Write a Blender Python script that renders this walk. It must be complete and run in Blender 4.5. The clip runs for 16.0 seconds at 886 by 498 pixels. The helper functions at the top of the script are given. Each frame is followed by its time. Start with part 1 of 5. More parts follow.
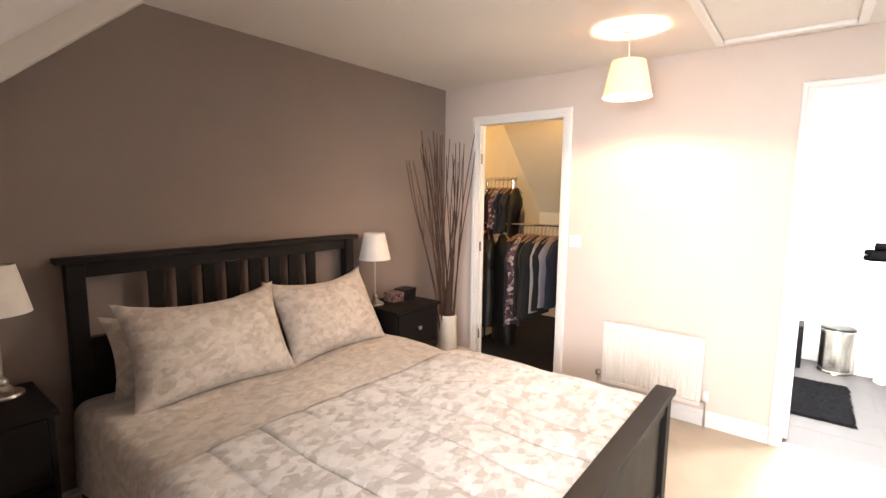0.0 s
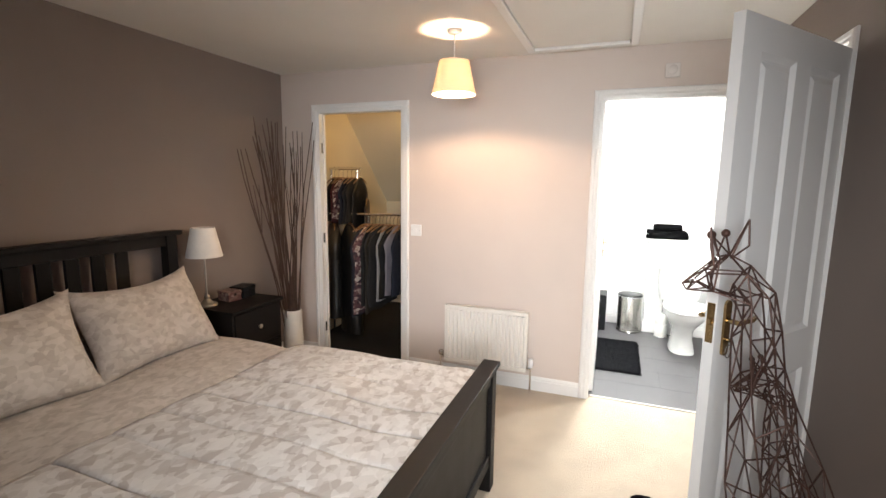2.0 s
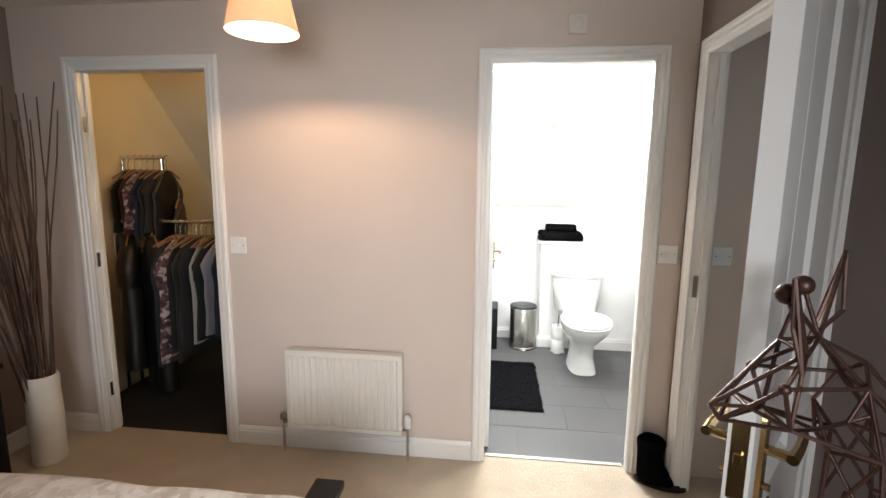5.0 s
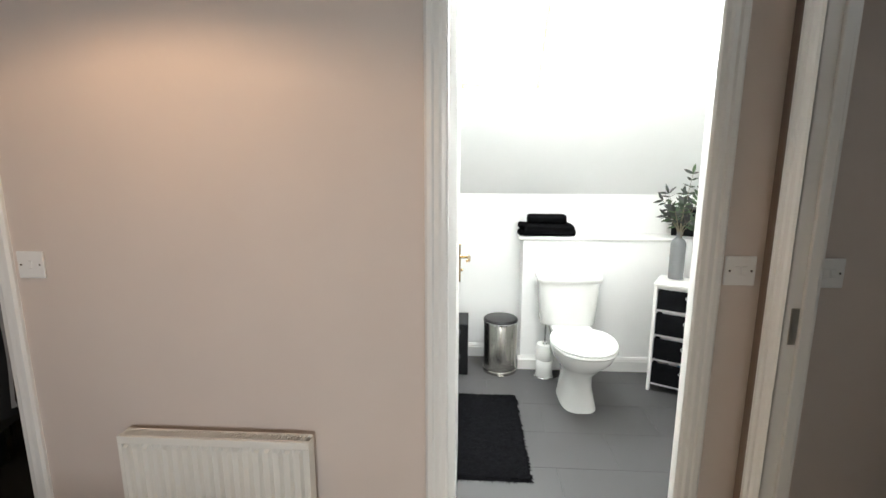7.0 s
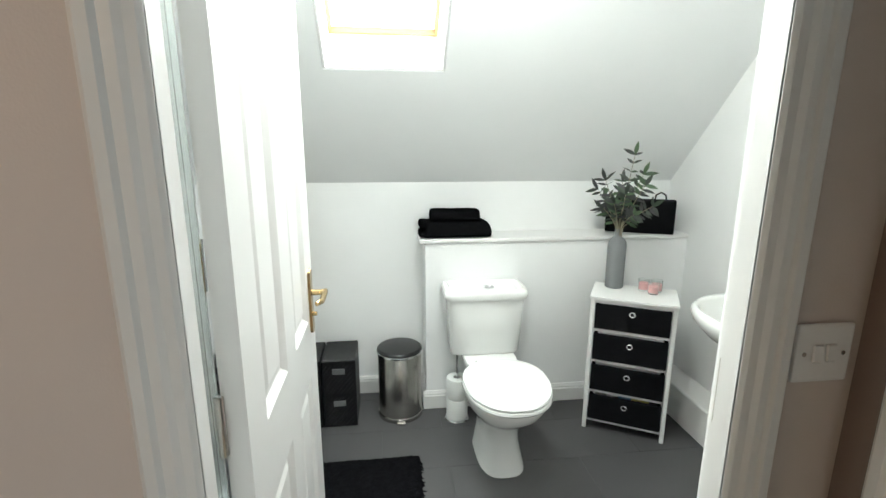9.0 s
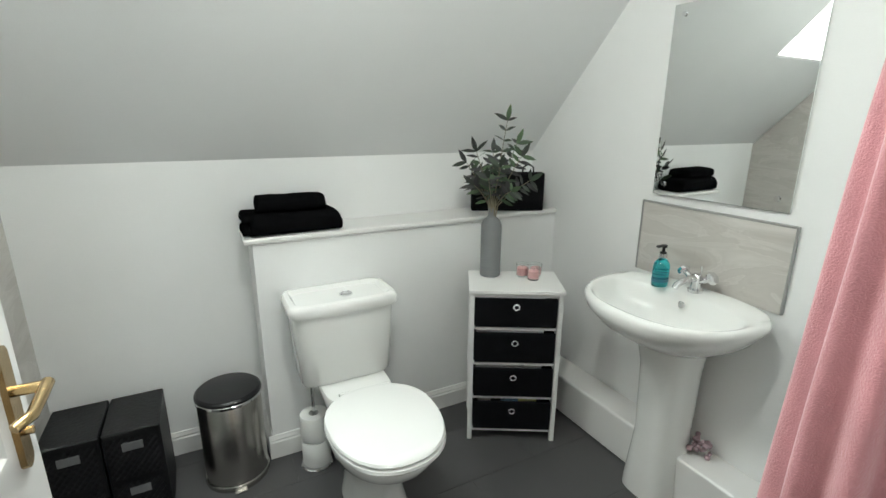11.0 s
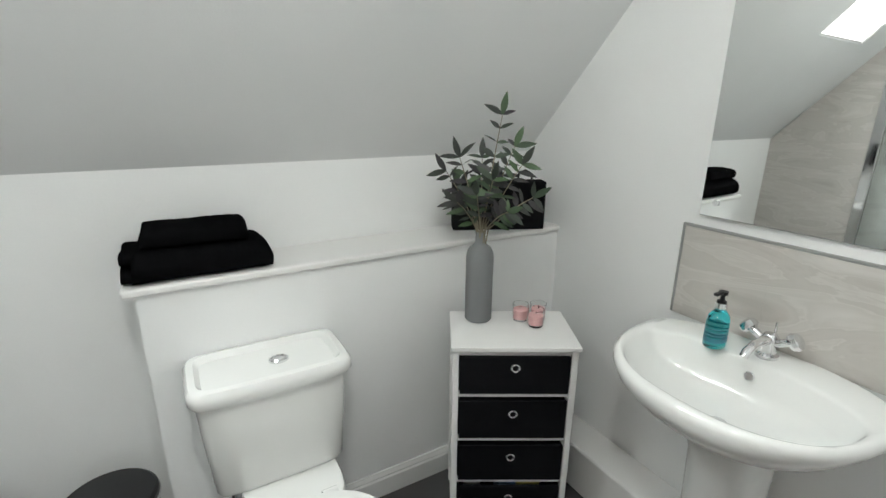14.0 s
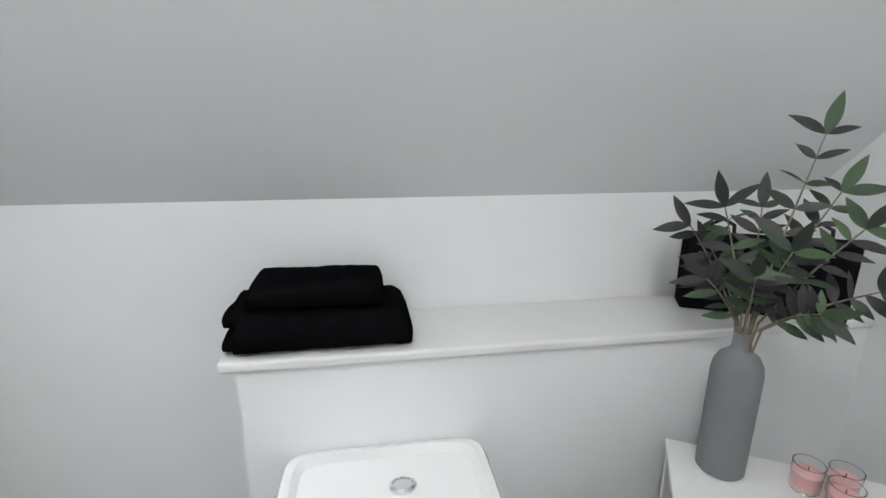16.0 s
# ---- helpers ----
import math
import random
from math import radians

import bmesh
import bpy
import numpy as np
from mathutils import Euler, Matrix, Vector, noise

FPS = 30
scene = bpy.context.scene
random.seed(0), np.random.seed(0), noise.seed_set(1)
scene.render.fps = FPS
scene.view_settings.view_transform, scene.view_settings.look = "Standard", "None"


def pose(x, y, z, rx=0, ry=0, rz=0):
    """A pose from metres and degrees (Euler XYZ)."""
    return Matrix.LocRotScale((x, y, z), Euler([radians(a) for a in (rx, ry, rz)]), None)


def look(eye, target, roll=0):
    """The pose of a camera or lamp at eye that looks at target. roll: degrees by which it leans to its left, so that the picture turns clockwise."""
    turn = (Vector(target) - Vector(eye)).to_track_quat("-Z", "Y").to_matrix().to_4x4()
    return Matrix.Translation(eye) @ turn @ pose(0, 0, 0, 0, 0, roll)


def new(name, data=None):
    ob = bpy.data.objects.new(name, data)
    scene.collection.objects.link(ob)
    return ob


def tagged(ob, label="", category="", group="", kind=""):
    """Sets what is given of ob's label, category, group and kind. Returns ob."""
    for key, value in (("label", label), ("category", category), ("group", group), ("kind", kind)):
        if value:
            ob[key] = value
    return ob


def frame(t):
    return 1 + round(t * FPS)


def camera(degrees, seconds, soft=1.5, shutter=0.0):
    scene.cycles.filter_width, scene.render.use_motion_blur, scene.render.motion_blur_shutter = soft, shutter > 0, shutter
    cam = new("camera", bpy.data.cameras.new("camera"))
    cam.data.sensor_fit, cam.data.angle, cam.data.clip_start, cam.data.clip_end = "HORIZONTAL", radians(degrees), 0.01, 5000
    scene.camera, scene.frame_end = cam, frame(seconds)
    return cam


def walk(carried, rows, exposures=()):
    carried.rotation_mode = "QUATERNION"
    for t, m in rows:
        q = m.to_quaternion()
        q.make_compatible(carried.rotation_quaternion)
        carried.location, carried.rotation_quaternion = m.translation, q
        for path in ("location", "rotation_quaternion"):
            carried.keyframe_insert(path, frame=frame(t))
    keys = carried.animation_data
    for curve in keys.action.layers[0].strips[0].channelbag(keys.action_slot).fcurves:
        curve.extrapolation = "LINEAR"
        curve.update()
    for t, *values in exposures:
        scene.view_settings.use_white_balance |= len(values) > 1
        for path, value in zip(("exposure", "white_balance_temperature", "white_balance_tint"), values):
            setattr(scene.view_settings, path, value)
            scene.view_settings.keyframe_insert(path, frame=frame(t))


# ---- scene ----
cam = camera(86.9, 16.0)
PATH = [
    (0, (0.454, 0.154, 1.448), (-0.769, 1.718, 1.206), 0.6),
    (0.5, (0.479, 0.155, 1.458), (-0.617, 1.807, 1.191), 0.6),
    (1, (0.515, 0.156, 1.468), (-0.452, 1.885, 1.188), 0.6),
    (1.5, (0.535, 0.164, 1.478), (-0.29, 1.963, 1.19), 0.6),
    (2, (0.551, 0.175, 1.477), (-0.141, 2.029, 1.187), 0.7),
    (2.5, (0.565, 0.209, 1.473), (0.022, 2.112, 1.184), 0.6),
    (3, (0.559, 0.317, 1.46), (0.164, 2.256, 1.174), 0.6),
    (3.5, (0.529, 0.488, 1.469), (0.215, 2.442, 1.182), 0.6),
    (4, (0.495, 0.671, 1.482), (0.209, 2.63, 1.193), 0.6),
    (4.2, (0.477, 0.746, 1.471), (0.2, 2.706, 1.187), 0.6),
    (6.3, (0.471, 1.729, 1.454), (0.315, 3.693, 1.114), 0.2),
    (6.5, (0.484, 1.803, 1.448), (0.334, 3.768, 1.106), 0.1),
    (7, (0.498, 2.035, 1.419), (0.384, 3.998, 1.056), 0.1),
    (7.5, (0.513, 2.256, 1.425), (0.466, 4.219, 1.044), -0.1),
    (8, (0.546, 2.463, 1.4), (0.58, 4.421, 0.994), 0.1),
    (8.5, (0.621, 2.668, 1.403), (0.729, 4.619, 0.975), 0.1),
    (9, (0.671, 2.842, 1.399), (0.903, 4.78, 0.965), 0.1),
    (9.5, (0.698, 3.01, 1.365), (1.088, 4.919, 0.916), 0.1),
    (10, (0.7, 3.166, 1.352), (1.275, 5.024, 0.886), 0.3),
    (12.3, (0.81, 3.479, 1.363), (1.877, 5.064, 0.774), 0.4),
    (12.5, (0.836, 3.502, 1.366), (1.904, 5.087, 0.778), 0.5),
    (13, (0.894, 3.591, 1.382), (1.967, 5.173, 0.794), 0.4),
    (13.5, (0.942, 3.685, 1.381), (1.994, 5.282, 0.795), 0.4),
    (14, (0.975, 3.82, 1.371), (1.942, 5.474, 0.795), 0.5),
    (14.5, (1.013, 3.974, 1.37), (1.86, 5.696, 0.806), 0.6),
    (15, (1.055, 4.11, 1.364), (1.785, 5.886, 0.804), 0.8),
    (15.5, (1.105, 4.213, 1.348), (1.648, 6.064, 0.82), 0.1),
    (16, (1.123, 4.294, 1.37), (1.423, 6.202, 0.848), 0.2),
]
WINDOW_W, ROOF_W, BULB_W, CLOSET_W, BATH_W = 12.0, 86.0, 19.0, 7.0, 88.0
# seconds, stops, kelvin, tint
EXPOSURES = [(0.0, 1.28, 6900, 15), (0.7, 0.90, 6800, 12), (1.5, 0.60, 6500, 10), (2.5, 0.31, 6500, 10), (3.5, 0.16, 6520, 10), (4.2, 0.10, 6520, 10),
             (6.5, -0.42, 6450, 8), (7.5, -0.66, 6400, 5), (8.5, -0.92, 6300, 2), (10.0, -1.52, 6420, 2), (12.5, -1.73, 6400, 5),
             (14.5, -1.75, 6370, 8), (16.0, -1.74, 6150, 12)]
walk(cam, [(t, look(eye, target, roll)) for t, eye, target, roll in PATH], EXPOSURES)

# ---- light ----
world = bpy.data.worlds.new("sky")
scene.world = world
world.use_nodes = True
wn = world.node_tree
sky = wn.nodes.new("ShaderNodeTexSky")
sky.sky_type, sky.sun_disc = 'NISHITA', False
sky.sun_elevation, sky.sun_rotation = radians(38), radians(215)
sky.dust_density, sky.ozone_density = 6.0, 0.6
wn.links.new(sky.outputs[0], wn.nodes["Background"].inputs[0])
wn.nodes["Background"].inputs[1].default_value = 0.12


def lamp(name, kind, m, energy, color=(1, 1, 1), **props):
    d = bpy.data.lights.new(name, kind)
    d.energy, d.color = energy, color
    if kind == 'AREA':
        d.shape, d.size, d.size_y = 'RECTANGLE', props["sx"], props["sy"]
        d.spread = radians(props.get("spread", 180))
    elif kind == 'SUN':
        d.angle = radians(props["angle"])
    else:
        d.shadow_soft_size = props["radius"]
    ob = new(name, d)
    ob.matrix_world = m
    return ob


lamp("sun", 'SUN', look((0, -5, 4), (0, 0, 0)), 0.8, (1.0, 0.95, 0.88), angle=12)
# dormer and roof window daylight, room bulbs, fill lamp added on the landing
lamp("window_daylight", 'AREA', look((0.55, -0.60, 1.5), (-0.25, 3.0, 0.9)), WINDOW_W, (0.92, 0.96, 1.0), sx=1.1, sy=1.0, spread=68)
lamp("roof_window_daylight", 'AREA', look((0.674, 4.806, 2.152), (0.674, 4.069, 1.476)), ROOF_W, (0.96, 1.0, 1.0), sx=0.44, sy=0.68)
lamp("bulb", 'POINT', pose(-0.355, 2.75, 1.998), BULB_W, (1.0, 0.66, 0.40), radius=0.018)
lamp("closet_bulb", 'POINT', pose(-1.0, 4.0, 2.05), CLOSET_W, (1.0, 0.66, 0.30), radius=0.05)
# Unseen lamp added to brighten the low back wall, inferred from its brightness.
lamp("bathroom_bulb", 'POINT', pose(0.98, 3.92, 2.165), BATH_W, (0.985, 0.995, 0.95), radius=0.07)
# Unseen fill added in the windowless landing; no source is known there.
lamp("landing_fill", 'AREA', look((2.3, 2.2, 2.1), (1.6, 2.9, 0.6)), 2.0, (0.9, 0.95, 1.0), sx=0.5, sy=0.5)


# ---- materials ----
def mat(name, color, rough=0.5, metal=0.0, var=0.06, scale=3.0, bump=0.0, bscale=150.0, **kw):
    """A principled material with colour variation at two scales and a fine relief."""
    m = bpy.data.materials.new(name)
    m.use_nodes = True
    n, l = m.node_tree.nodes, m.node_tree.links
    p = n["Principled BSDF"]
    p.inputs["Roughness"].default_value, p.inputs["Metallic"].default_value = rough, metal
    co = n.new("ShaderNodeTexCoord")
    big, fine = n.new("ShaderNodeTexNoise"), n.new("ShaderNodeTexNoise")
    big.inputs["Scale"].default_value, fine.inputs["Scale"].default_value = scale, bscale
    big.inputs["Detail"].default_value, fine.inputs["Detail"].default_value = 4, 3
    add = n.new("ShaderNodeMath")
    add.operation = 'MULTIPLY_ADD'
    add.inputs[1].default_value = 0.35
    l.new(co.outputs["Object"], big.inputs["Vector"])
    l.new(co.outputs["Object"], fine.inputs["Vector"])
    l.new(fine.outputs["Fac"], add.inputs[0])
    l.new(big.outputs["Fac"], add.inputs[2])
    ramp = n.new("ShaderNodeValToRGB")
    e = ramp.color_ramp.elements
    e[0].position, e[1].position = 0.35, 1.0
    lo = kw.get("dark", [c * (1 - var) for c in color])
    hi = kw.get("light", [min(1, c * (1 + var)) for c in color])
    e[0].color, e[1].color = (*lo, 1), (*hi, 1)
    l.new(add.outputs[0], ramp.inputs[0])
    l.new(ramp.outputs[0], p.inputs["Base Color"])
    if kw.get("rvar"):
        mr = n.new("ShaderNodeMapRange")
        mr.inputs["To Min"].default_value, mr.inputs["To Max"].default_value = rough - kw["rvar"], rough + kw["rvar"]
        l.new(big.outputs["Fac"], mr.inputs["Value"])
        l.new(mr.outputs[0], p.inputs["Roughness"])
    if bump:
        b = n.new("ShaderNodeBump")
        b.inputs["Strength"].default_value, b.inputs["Distance"].default_value = bump, kw.get("dist", 0.002)
        l.new(fine.outputs["Fac"], b.inputs["Height"])
        l.new(b.outputs[0], p.inputs["Normal"])
    p.inputs["Specular IOR Level"].default_value = kw.get("spec", 0.5)
    if "sheen" in kw:
        p.inputs["Sheen Weight"].default_value = kw["sheen"]
    if "coat" in kw:
        p.inputs["Coat Weight"].default_value = kw["coat"]
        p.inputs["Coat Roughness"].default_value = 0.08
    if "trans" in kw:
        p.inputs["Transmission Weight"].default_value = kw["trans"]
    if "emit" in kw:
        p.inputs["Emission Color"].default_value = (*kw["emit"][0], 1)
        p.inputs["Emission Strength"].default_value = kw["emit"][1]
    return m


TAUPE = mat("taupe_paint", (0.25, 0.20, 0.178), 0.75, var=0.04, bump=0.15, bscale=260)
PINK = mat("blush_paint", (0.64, 0.555, 0.505), 0.7, var=0.03, bump=0.15, bscale=260)
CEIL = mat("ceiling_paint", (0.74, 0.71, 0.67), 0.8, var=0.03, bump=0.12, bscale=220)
WHITE = mat("white_wall_paint", (0.89, 0.89, 0.885), 0.6, var=0.03, bump=0.12, bscale=240)
# Wall white toned down, so part of the slope's shade is in the colour.
BATHCEIL = mat("white_paint_shade_toned", (0.79, 0.795, 0.795), 0.85, var=0.025, bump=0.12, bscale=200)
GLOSS = mat("white_gloss_paint", (0.80, 0.79, 0.775), 0.30, var=0.008, scale=1.2, bump=0.03, bscale=90)
CARPET = mat("beige_carpet", (0.50, 0.41, 0.31), 0.95, var=0.16, scale=5, bump=0.8, bscale=420, dist=0.006, sheen=0.3)
# Closet floor's shade is put into this near-black carpet colour.
SHADECARPET = mat("closet_shade_carpet", (0.016, 0.0155, 0.0155), 0.95, var=0.3, bump=0.8, bscale=420, dist=0.006)
VINYL = mat("grey_vinyl", (0.05, 0.05, 0.055), 0.42, var=0.12, scale=4, bump=0.1, bscale=300, rvar=0.06)
CREAM = mat("cream_paint", (0.72, 0.64, 0.48), 0.7, var=0.04, bump=0.12, bscale=240)
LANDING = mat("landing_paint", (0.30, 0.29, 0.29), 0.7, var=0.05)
STONE = mat("stone_panel", (0.40, 0.375, 0.35), 0.35, var=0.2, scale=2.2, bump=0.05)


# ---- helpers for meshes ----
def part(name, bm, material, parent=None, label="", smooth=None, flat=False):
    """Links a bmesh as one mesh object, under parent where one is given."""
    bmesh.ops.recalc_face_normals(bm, faces=bm.faces)
    me = bpy.data.meshes.new(name)
    if smooth is not None:
        for f in bm.faces:
            f.smooth = True
        for e in bm.edges:
            if len(e.link_faces) == 2 and e.calc_face_angle(0) > radians(smooth):
                e.smooth = False
    bm.to_mesh(me)
    bm.free()
    me.materials.append(material)
    ob = new(name, me)
    if parent is not None:
        ob.parent = parent
    if label:
        ob["label"] = label
    return ob


def thing(name, m, label, category, group=""):
    """An empty at a thing's base that carries its parts."""
    ob = new(name)
    ob.empty_display_size = 0.05
    ob.matrix_world = m
    return tagged(ob, label, category, group)


def structure(name, bm, material, label="", category="", parent=None):
    ob = part(name, bm, material, parent, smooth=None)
    if parent is None:
        tagged(ob, label, category, kind="structure")
    return ob


def add_box(bm, a, b, m=None):
    """A box from corner a to corner b added to bm."""
    a, b = Vector(a), Vector(b)
    got = bmesh.ops.create_cube(bm, size=1)["verts"]
    for v in got:
        v.co = Vector([(a[i] + b[i]) / 2 + v.co[i] * (b[i] - a[i]) for i in range(3)])
        if m is not None:
            v.co = m @ v.co
    return got


def box(a, b, bevel=0.0, seg=2, m=None):
    bm = bmesh.new()
    add_box(bm, a, b, m)
    if bevel:
        bmesh.ops.bevel(bm, geom=bm.edges[:], offset=bevel, segments=seg, profile=0.6, affect='EDGES')
    return bm


def boxes(items):
    bm = bmesh.new()
    for a, b in items:
        add_box(bm, a, b)
    return bm


def lathe(profile, n=32, sx=1.0, sy=1.0, bm=None, centre=(0, 0, 0)):
    """A turned shape: (radius, z) from bottom to top."""
    bm = bm or bmesh.new()
    rings = []
    for r, z in profile:
        if r < 1e-5:
            rings.append([bm.verts.new((centre[0], centre[1], centre[2] + z))])
        else:
            rings.append([bm.verts.new((centre[0] + sx * r * math.cos(2 * math.pi * i / n), centre[1] + sy * r * math.sin(2 * math.pi * i / n), centre[2] + z)) for i in range(n)])
    for a, b in zip(rings, rings[1:]):
        for i in range(n):
            j = (i + 1) % n
            if len(a) == 1 and len(b) > 1:
                bm.faces.new((a[0], b[j], b[i]))
            elif len(b) == 1 and len(a) > 1:
                bm.faces.new((a[i], a[j], b[0]))
            elif len(a) > 1:
                bm.faces.new((a[i], a[j], b[j], b[i]))
    return bm


def tube(points, r, n=8, bm=None, r2=None):
    """A round rod along points, tapering from r to r2."""
    bm = bm or bmesh.new()
    pts = [Vector(p) for p in points]
    rings = []
    for i, p in enumerate(pts):
        d = (pts[min(i + 1, len(pts) - 1)] - pts[max(i - 1, 0)]).normalized()
        u = d.orthogonal().normalized()
        if rings:
            u = (rings[-1][1] - d * rings[-1][1].dot(d)).normalized()
        w = d.cross(u)
        rr = r if r2 is None else r + (r2 - r) * i / (len(pts) - 1)
        rings.append(([bm.verts.new(p + rr * (u * math.cos(2 * math.pi * k / n) + w * math.sin(2 * math.pi * k / n))) for k in range(n)], u))
    for (a, _), (b, _) in zip(rings, rings[1:]):
        for k in range(n):
            bm.faces.new((a[k], a[(k + 1) % n], b[(k + 1) % n], b[k]))
    bm.faces.new(rings[0][0][::-1])
    bm.faces.new(rings[-1][0])
    return bm


def prism(outline, axis, a, b):
    """An outline of (u, v) pairs pushed along axis from a to b."""
    bm = bmesh.new()

    def put(u, v, w):
        return {"x": (w, u, v), "y": (u, w, v), "z": (u, v, w)}[axis]
    lo = [bm.verts.new(put(u, v, a)) for u, v in outline]
    hi = [bm.verts.new(put(u, v, b)) for u, v in outline]
    bm.faces.new(lo[::-1])
    bm.faces.new(hi)
    n = len(lo)
    for i in range(n):
        bm.faces.new((lo[i], lo[(i + 1) % n], hi[(i + 1) % n], hi[i]))
    return bm


# ---- the shell: bedroom, closet, bathroom, landing ----
L, R, W, C = -2.06, 1.33, 3.385, 2.30      # bedroom: taupe wall, door wall's side, doors' wall, ceiling
BX, BY = 2.274, 5.348                        # bathroom: basin's wall, back wall
T = 0.065


def roof_z(y):
    """The bathroom's sloping ceiling."""
    return min(C, 1.206 + 1.09 * (BY - y))


def slope_z(y):
    """The bedroom's sloping ceiling."""
    return min(C, C - 0.867 * (1.09 - y))


structure("floor", box((L - T, -0.9, -0.15), (R, W + 0.05, 0)), CARPET, "beige cut-pile bedroom carpet", "carpet")
structure("floor_closet", box((L - T, W + 0.05, -0.15), (0.0, BY + 0.3, 0)), SHADECARPET, "closet carpet, shade put into its near-black colour", "carpet")
structure("floor_landing", box((R, 0.9, -0.15), (2.6, W, 0)), CARPET, "beige landing carpet in shade", "carpet")
structure("floor_bathroom", box((0.0, W + 0.05, -0.15), (BX + T, BY + 0.3, -0.004)), VINYL, "grey tile-pattern vinyl bathroom floor", "floor")
structure("wall_west", prism([(-0.9, 0), (BY + 0.3, 0), (BY + 0.3, C + 0.1), (-0.9, C + 0.1)], "x", L - T, L), TAUPE, "taupe painted feature wall behind the bed", "wall")
CL0, CL1, CLZ = -1.703, -0.987, 1.995
BA0, BA1, BAZ = 0.406, 1.173, 2.005
structure("wall_north", boxes([((L, W, 0), (CL0, W + T, C)), ((CL1, W, 0), (BA0, W + T, C)), ((BA1, W, 0), (BX, W + T, C)),
                               ((CL0, W, CLZ), (CL1, W + T, C)), ((BA0, W, BAZ), (BA1, W + T, C))]), PINK, "blush pink painted bedroom wall", "wall")
structure("wall_north_bath_lining", boxes([((0.1, W + T, 0), (BA0, W + T + 0.01, C)), ((BA1, W + T, 0), (BX, W + T + 0.01, C)), ((BA0, W + T, BAZ), (BA1, W + T + 0.01, C))]), WHITE, "white bathroom side of the door wall", "wall")
DO0, DO1, DOZ = 2.445, 3.295, 2.005
structure("wall_east", boxes([((R, -0.9, 0), (R + T, DO0, C)), ((R, DO1, 0), (R + T, W, C)), ((R, DO0, DOZ), (R + T, DO1, C))]), TAUPE, "taupe painted wall beside the bedroom door", "wall")
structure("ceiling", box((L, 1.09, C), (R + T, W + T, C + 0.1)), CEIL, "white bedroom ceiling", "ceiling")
# sloping part beside the dormer, the dormer's cheek, ceiling and window wall
DX = -1.55
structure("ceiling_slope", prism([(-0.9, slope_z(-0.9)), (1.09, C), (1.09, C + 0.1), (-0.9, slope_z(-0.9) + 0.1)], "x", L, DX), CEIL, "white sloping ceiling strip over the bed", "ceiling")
structure("wall_dormer", prism([(-0.6, slope_z(-0.6) + 0.1), (-0.6, C), (1.09, C)], "x", DX - 0.084, DX - 0.004), WHITE, "white cheek of the dormer", "wall")
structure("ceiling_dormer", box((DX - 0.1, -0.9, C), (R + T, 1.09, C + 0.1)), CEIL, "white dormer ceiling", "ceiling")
structure("wall_south", boxes([((L, -0.75, 0), (R + T, -0.65, 0.95)), ((L, -0.75, 0.95), (0.0, -0.65, C)), ((1.1, -0.75, 0.95), (R + T, -0.65, C)), ((0.0, -0.75, 2.05), (1.1, -0.65, C))]), PINK, "blush pink window wall", "wall")
# closet
structure("wall_closet_east", box((-0.1, W + T, 0), (0.0, BY + 0.3, C)), CREAM, "cream closet wall", "wall")
structure("wall_closet_back", box((L, 5.19, 0), (-0.1, 5.29, C)), CREAM, "cream closet back wall", "wall")
structure("wall_closet_west", box((L, W + T, 0), (L + 0.012, 5.19, C)), CREAM, "cream closet side wall", "wall")
structure("ceiling_closet", prism([(W + T, C), (4.153, C), (5.29, 1.121), (5.29, 1.24), (4.153, C + 0.1), (W + T, C + 0.1)], "x", L, 0.0), CREAM, "cream sloping closet ceiling", "ceiling")
# bathroom
structure("wall_bath_east", box((BX, W, 0), (BX + T, BY + 0.3, C)), WHITE, "white bathroom wall behind the basin", "wall")
structure("wall_bath_back", box((0.0, BY, 0), (BX, BY + T, 1.5)), WHITE, "white low bathroom back wall", "wall")
structure("wall_bath_west", box((-0.9, 3.49, 0), (-0.8, BY, C)), STONE, "grey stone-effect shower wall", "wall")
YC = BY - (C - 1.206) / 1.09
SK0, SK1, SKY0, SKY1 = 0.423, 0.924, 4.896, 4.372
def slope_piece(x0, x1, y0, y1):
    a, b = roof_z(y0), roof_z(y1)
    return prism([(y0, a), (y1, b), (y1 + 0.228, b + 0.209), (y0 + 0.228, a + 0.209)], "x", x0, x1)
bm = bmesh.new()
for x0, x1, y0, y1 in ((0.0, SK0, BY, YC), (SK1, BX, BY, YC), (SK0, SK1, BY, SKY0), (SK0, SK1, SKY1, YC)):
    piece = slope_piece(x0, x1, y0, y1)
    me = bpy.data.meshes.new("tmp")
    piece.to_mesh(me)
    piece.free()
    bm.from_mesh(me)
    bpy.data.meshes.remove(me)
structure("ceiling_bath_slope", bm, BATHCEIL, "white sloping bathroom ceiling with a roof window", "ceiling")
structure("ceiling_bath", box((0.0, W + T, C), (BX, YC, C + 0.1)), BATHCEIL, "white flat bathroom ceiling", "ceiling")
structure("wall_pipe_boxing", box((0.857, 5.143, 0), (BX, BY, 0.9138)), WHITE, "white boxed-in wall behind the toilet", "wall")
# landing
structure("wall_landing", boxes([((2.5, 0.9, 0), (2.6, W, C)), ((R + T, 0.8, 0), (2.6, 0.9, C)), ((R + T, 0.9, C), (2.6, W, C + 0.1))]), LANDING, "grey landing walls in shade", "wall")

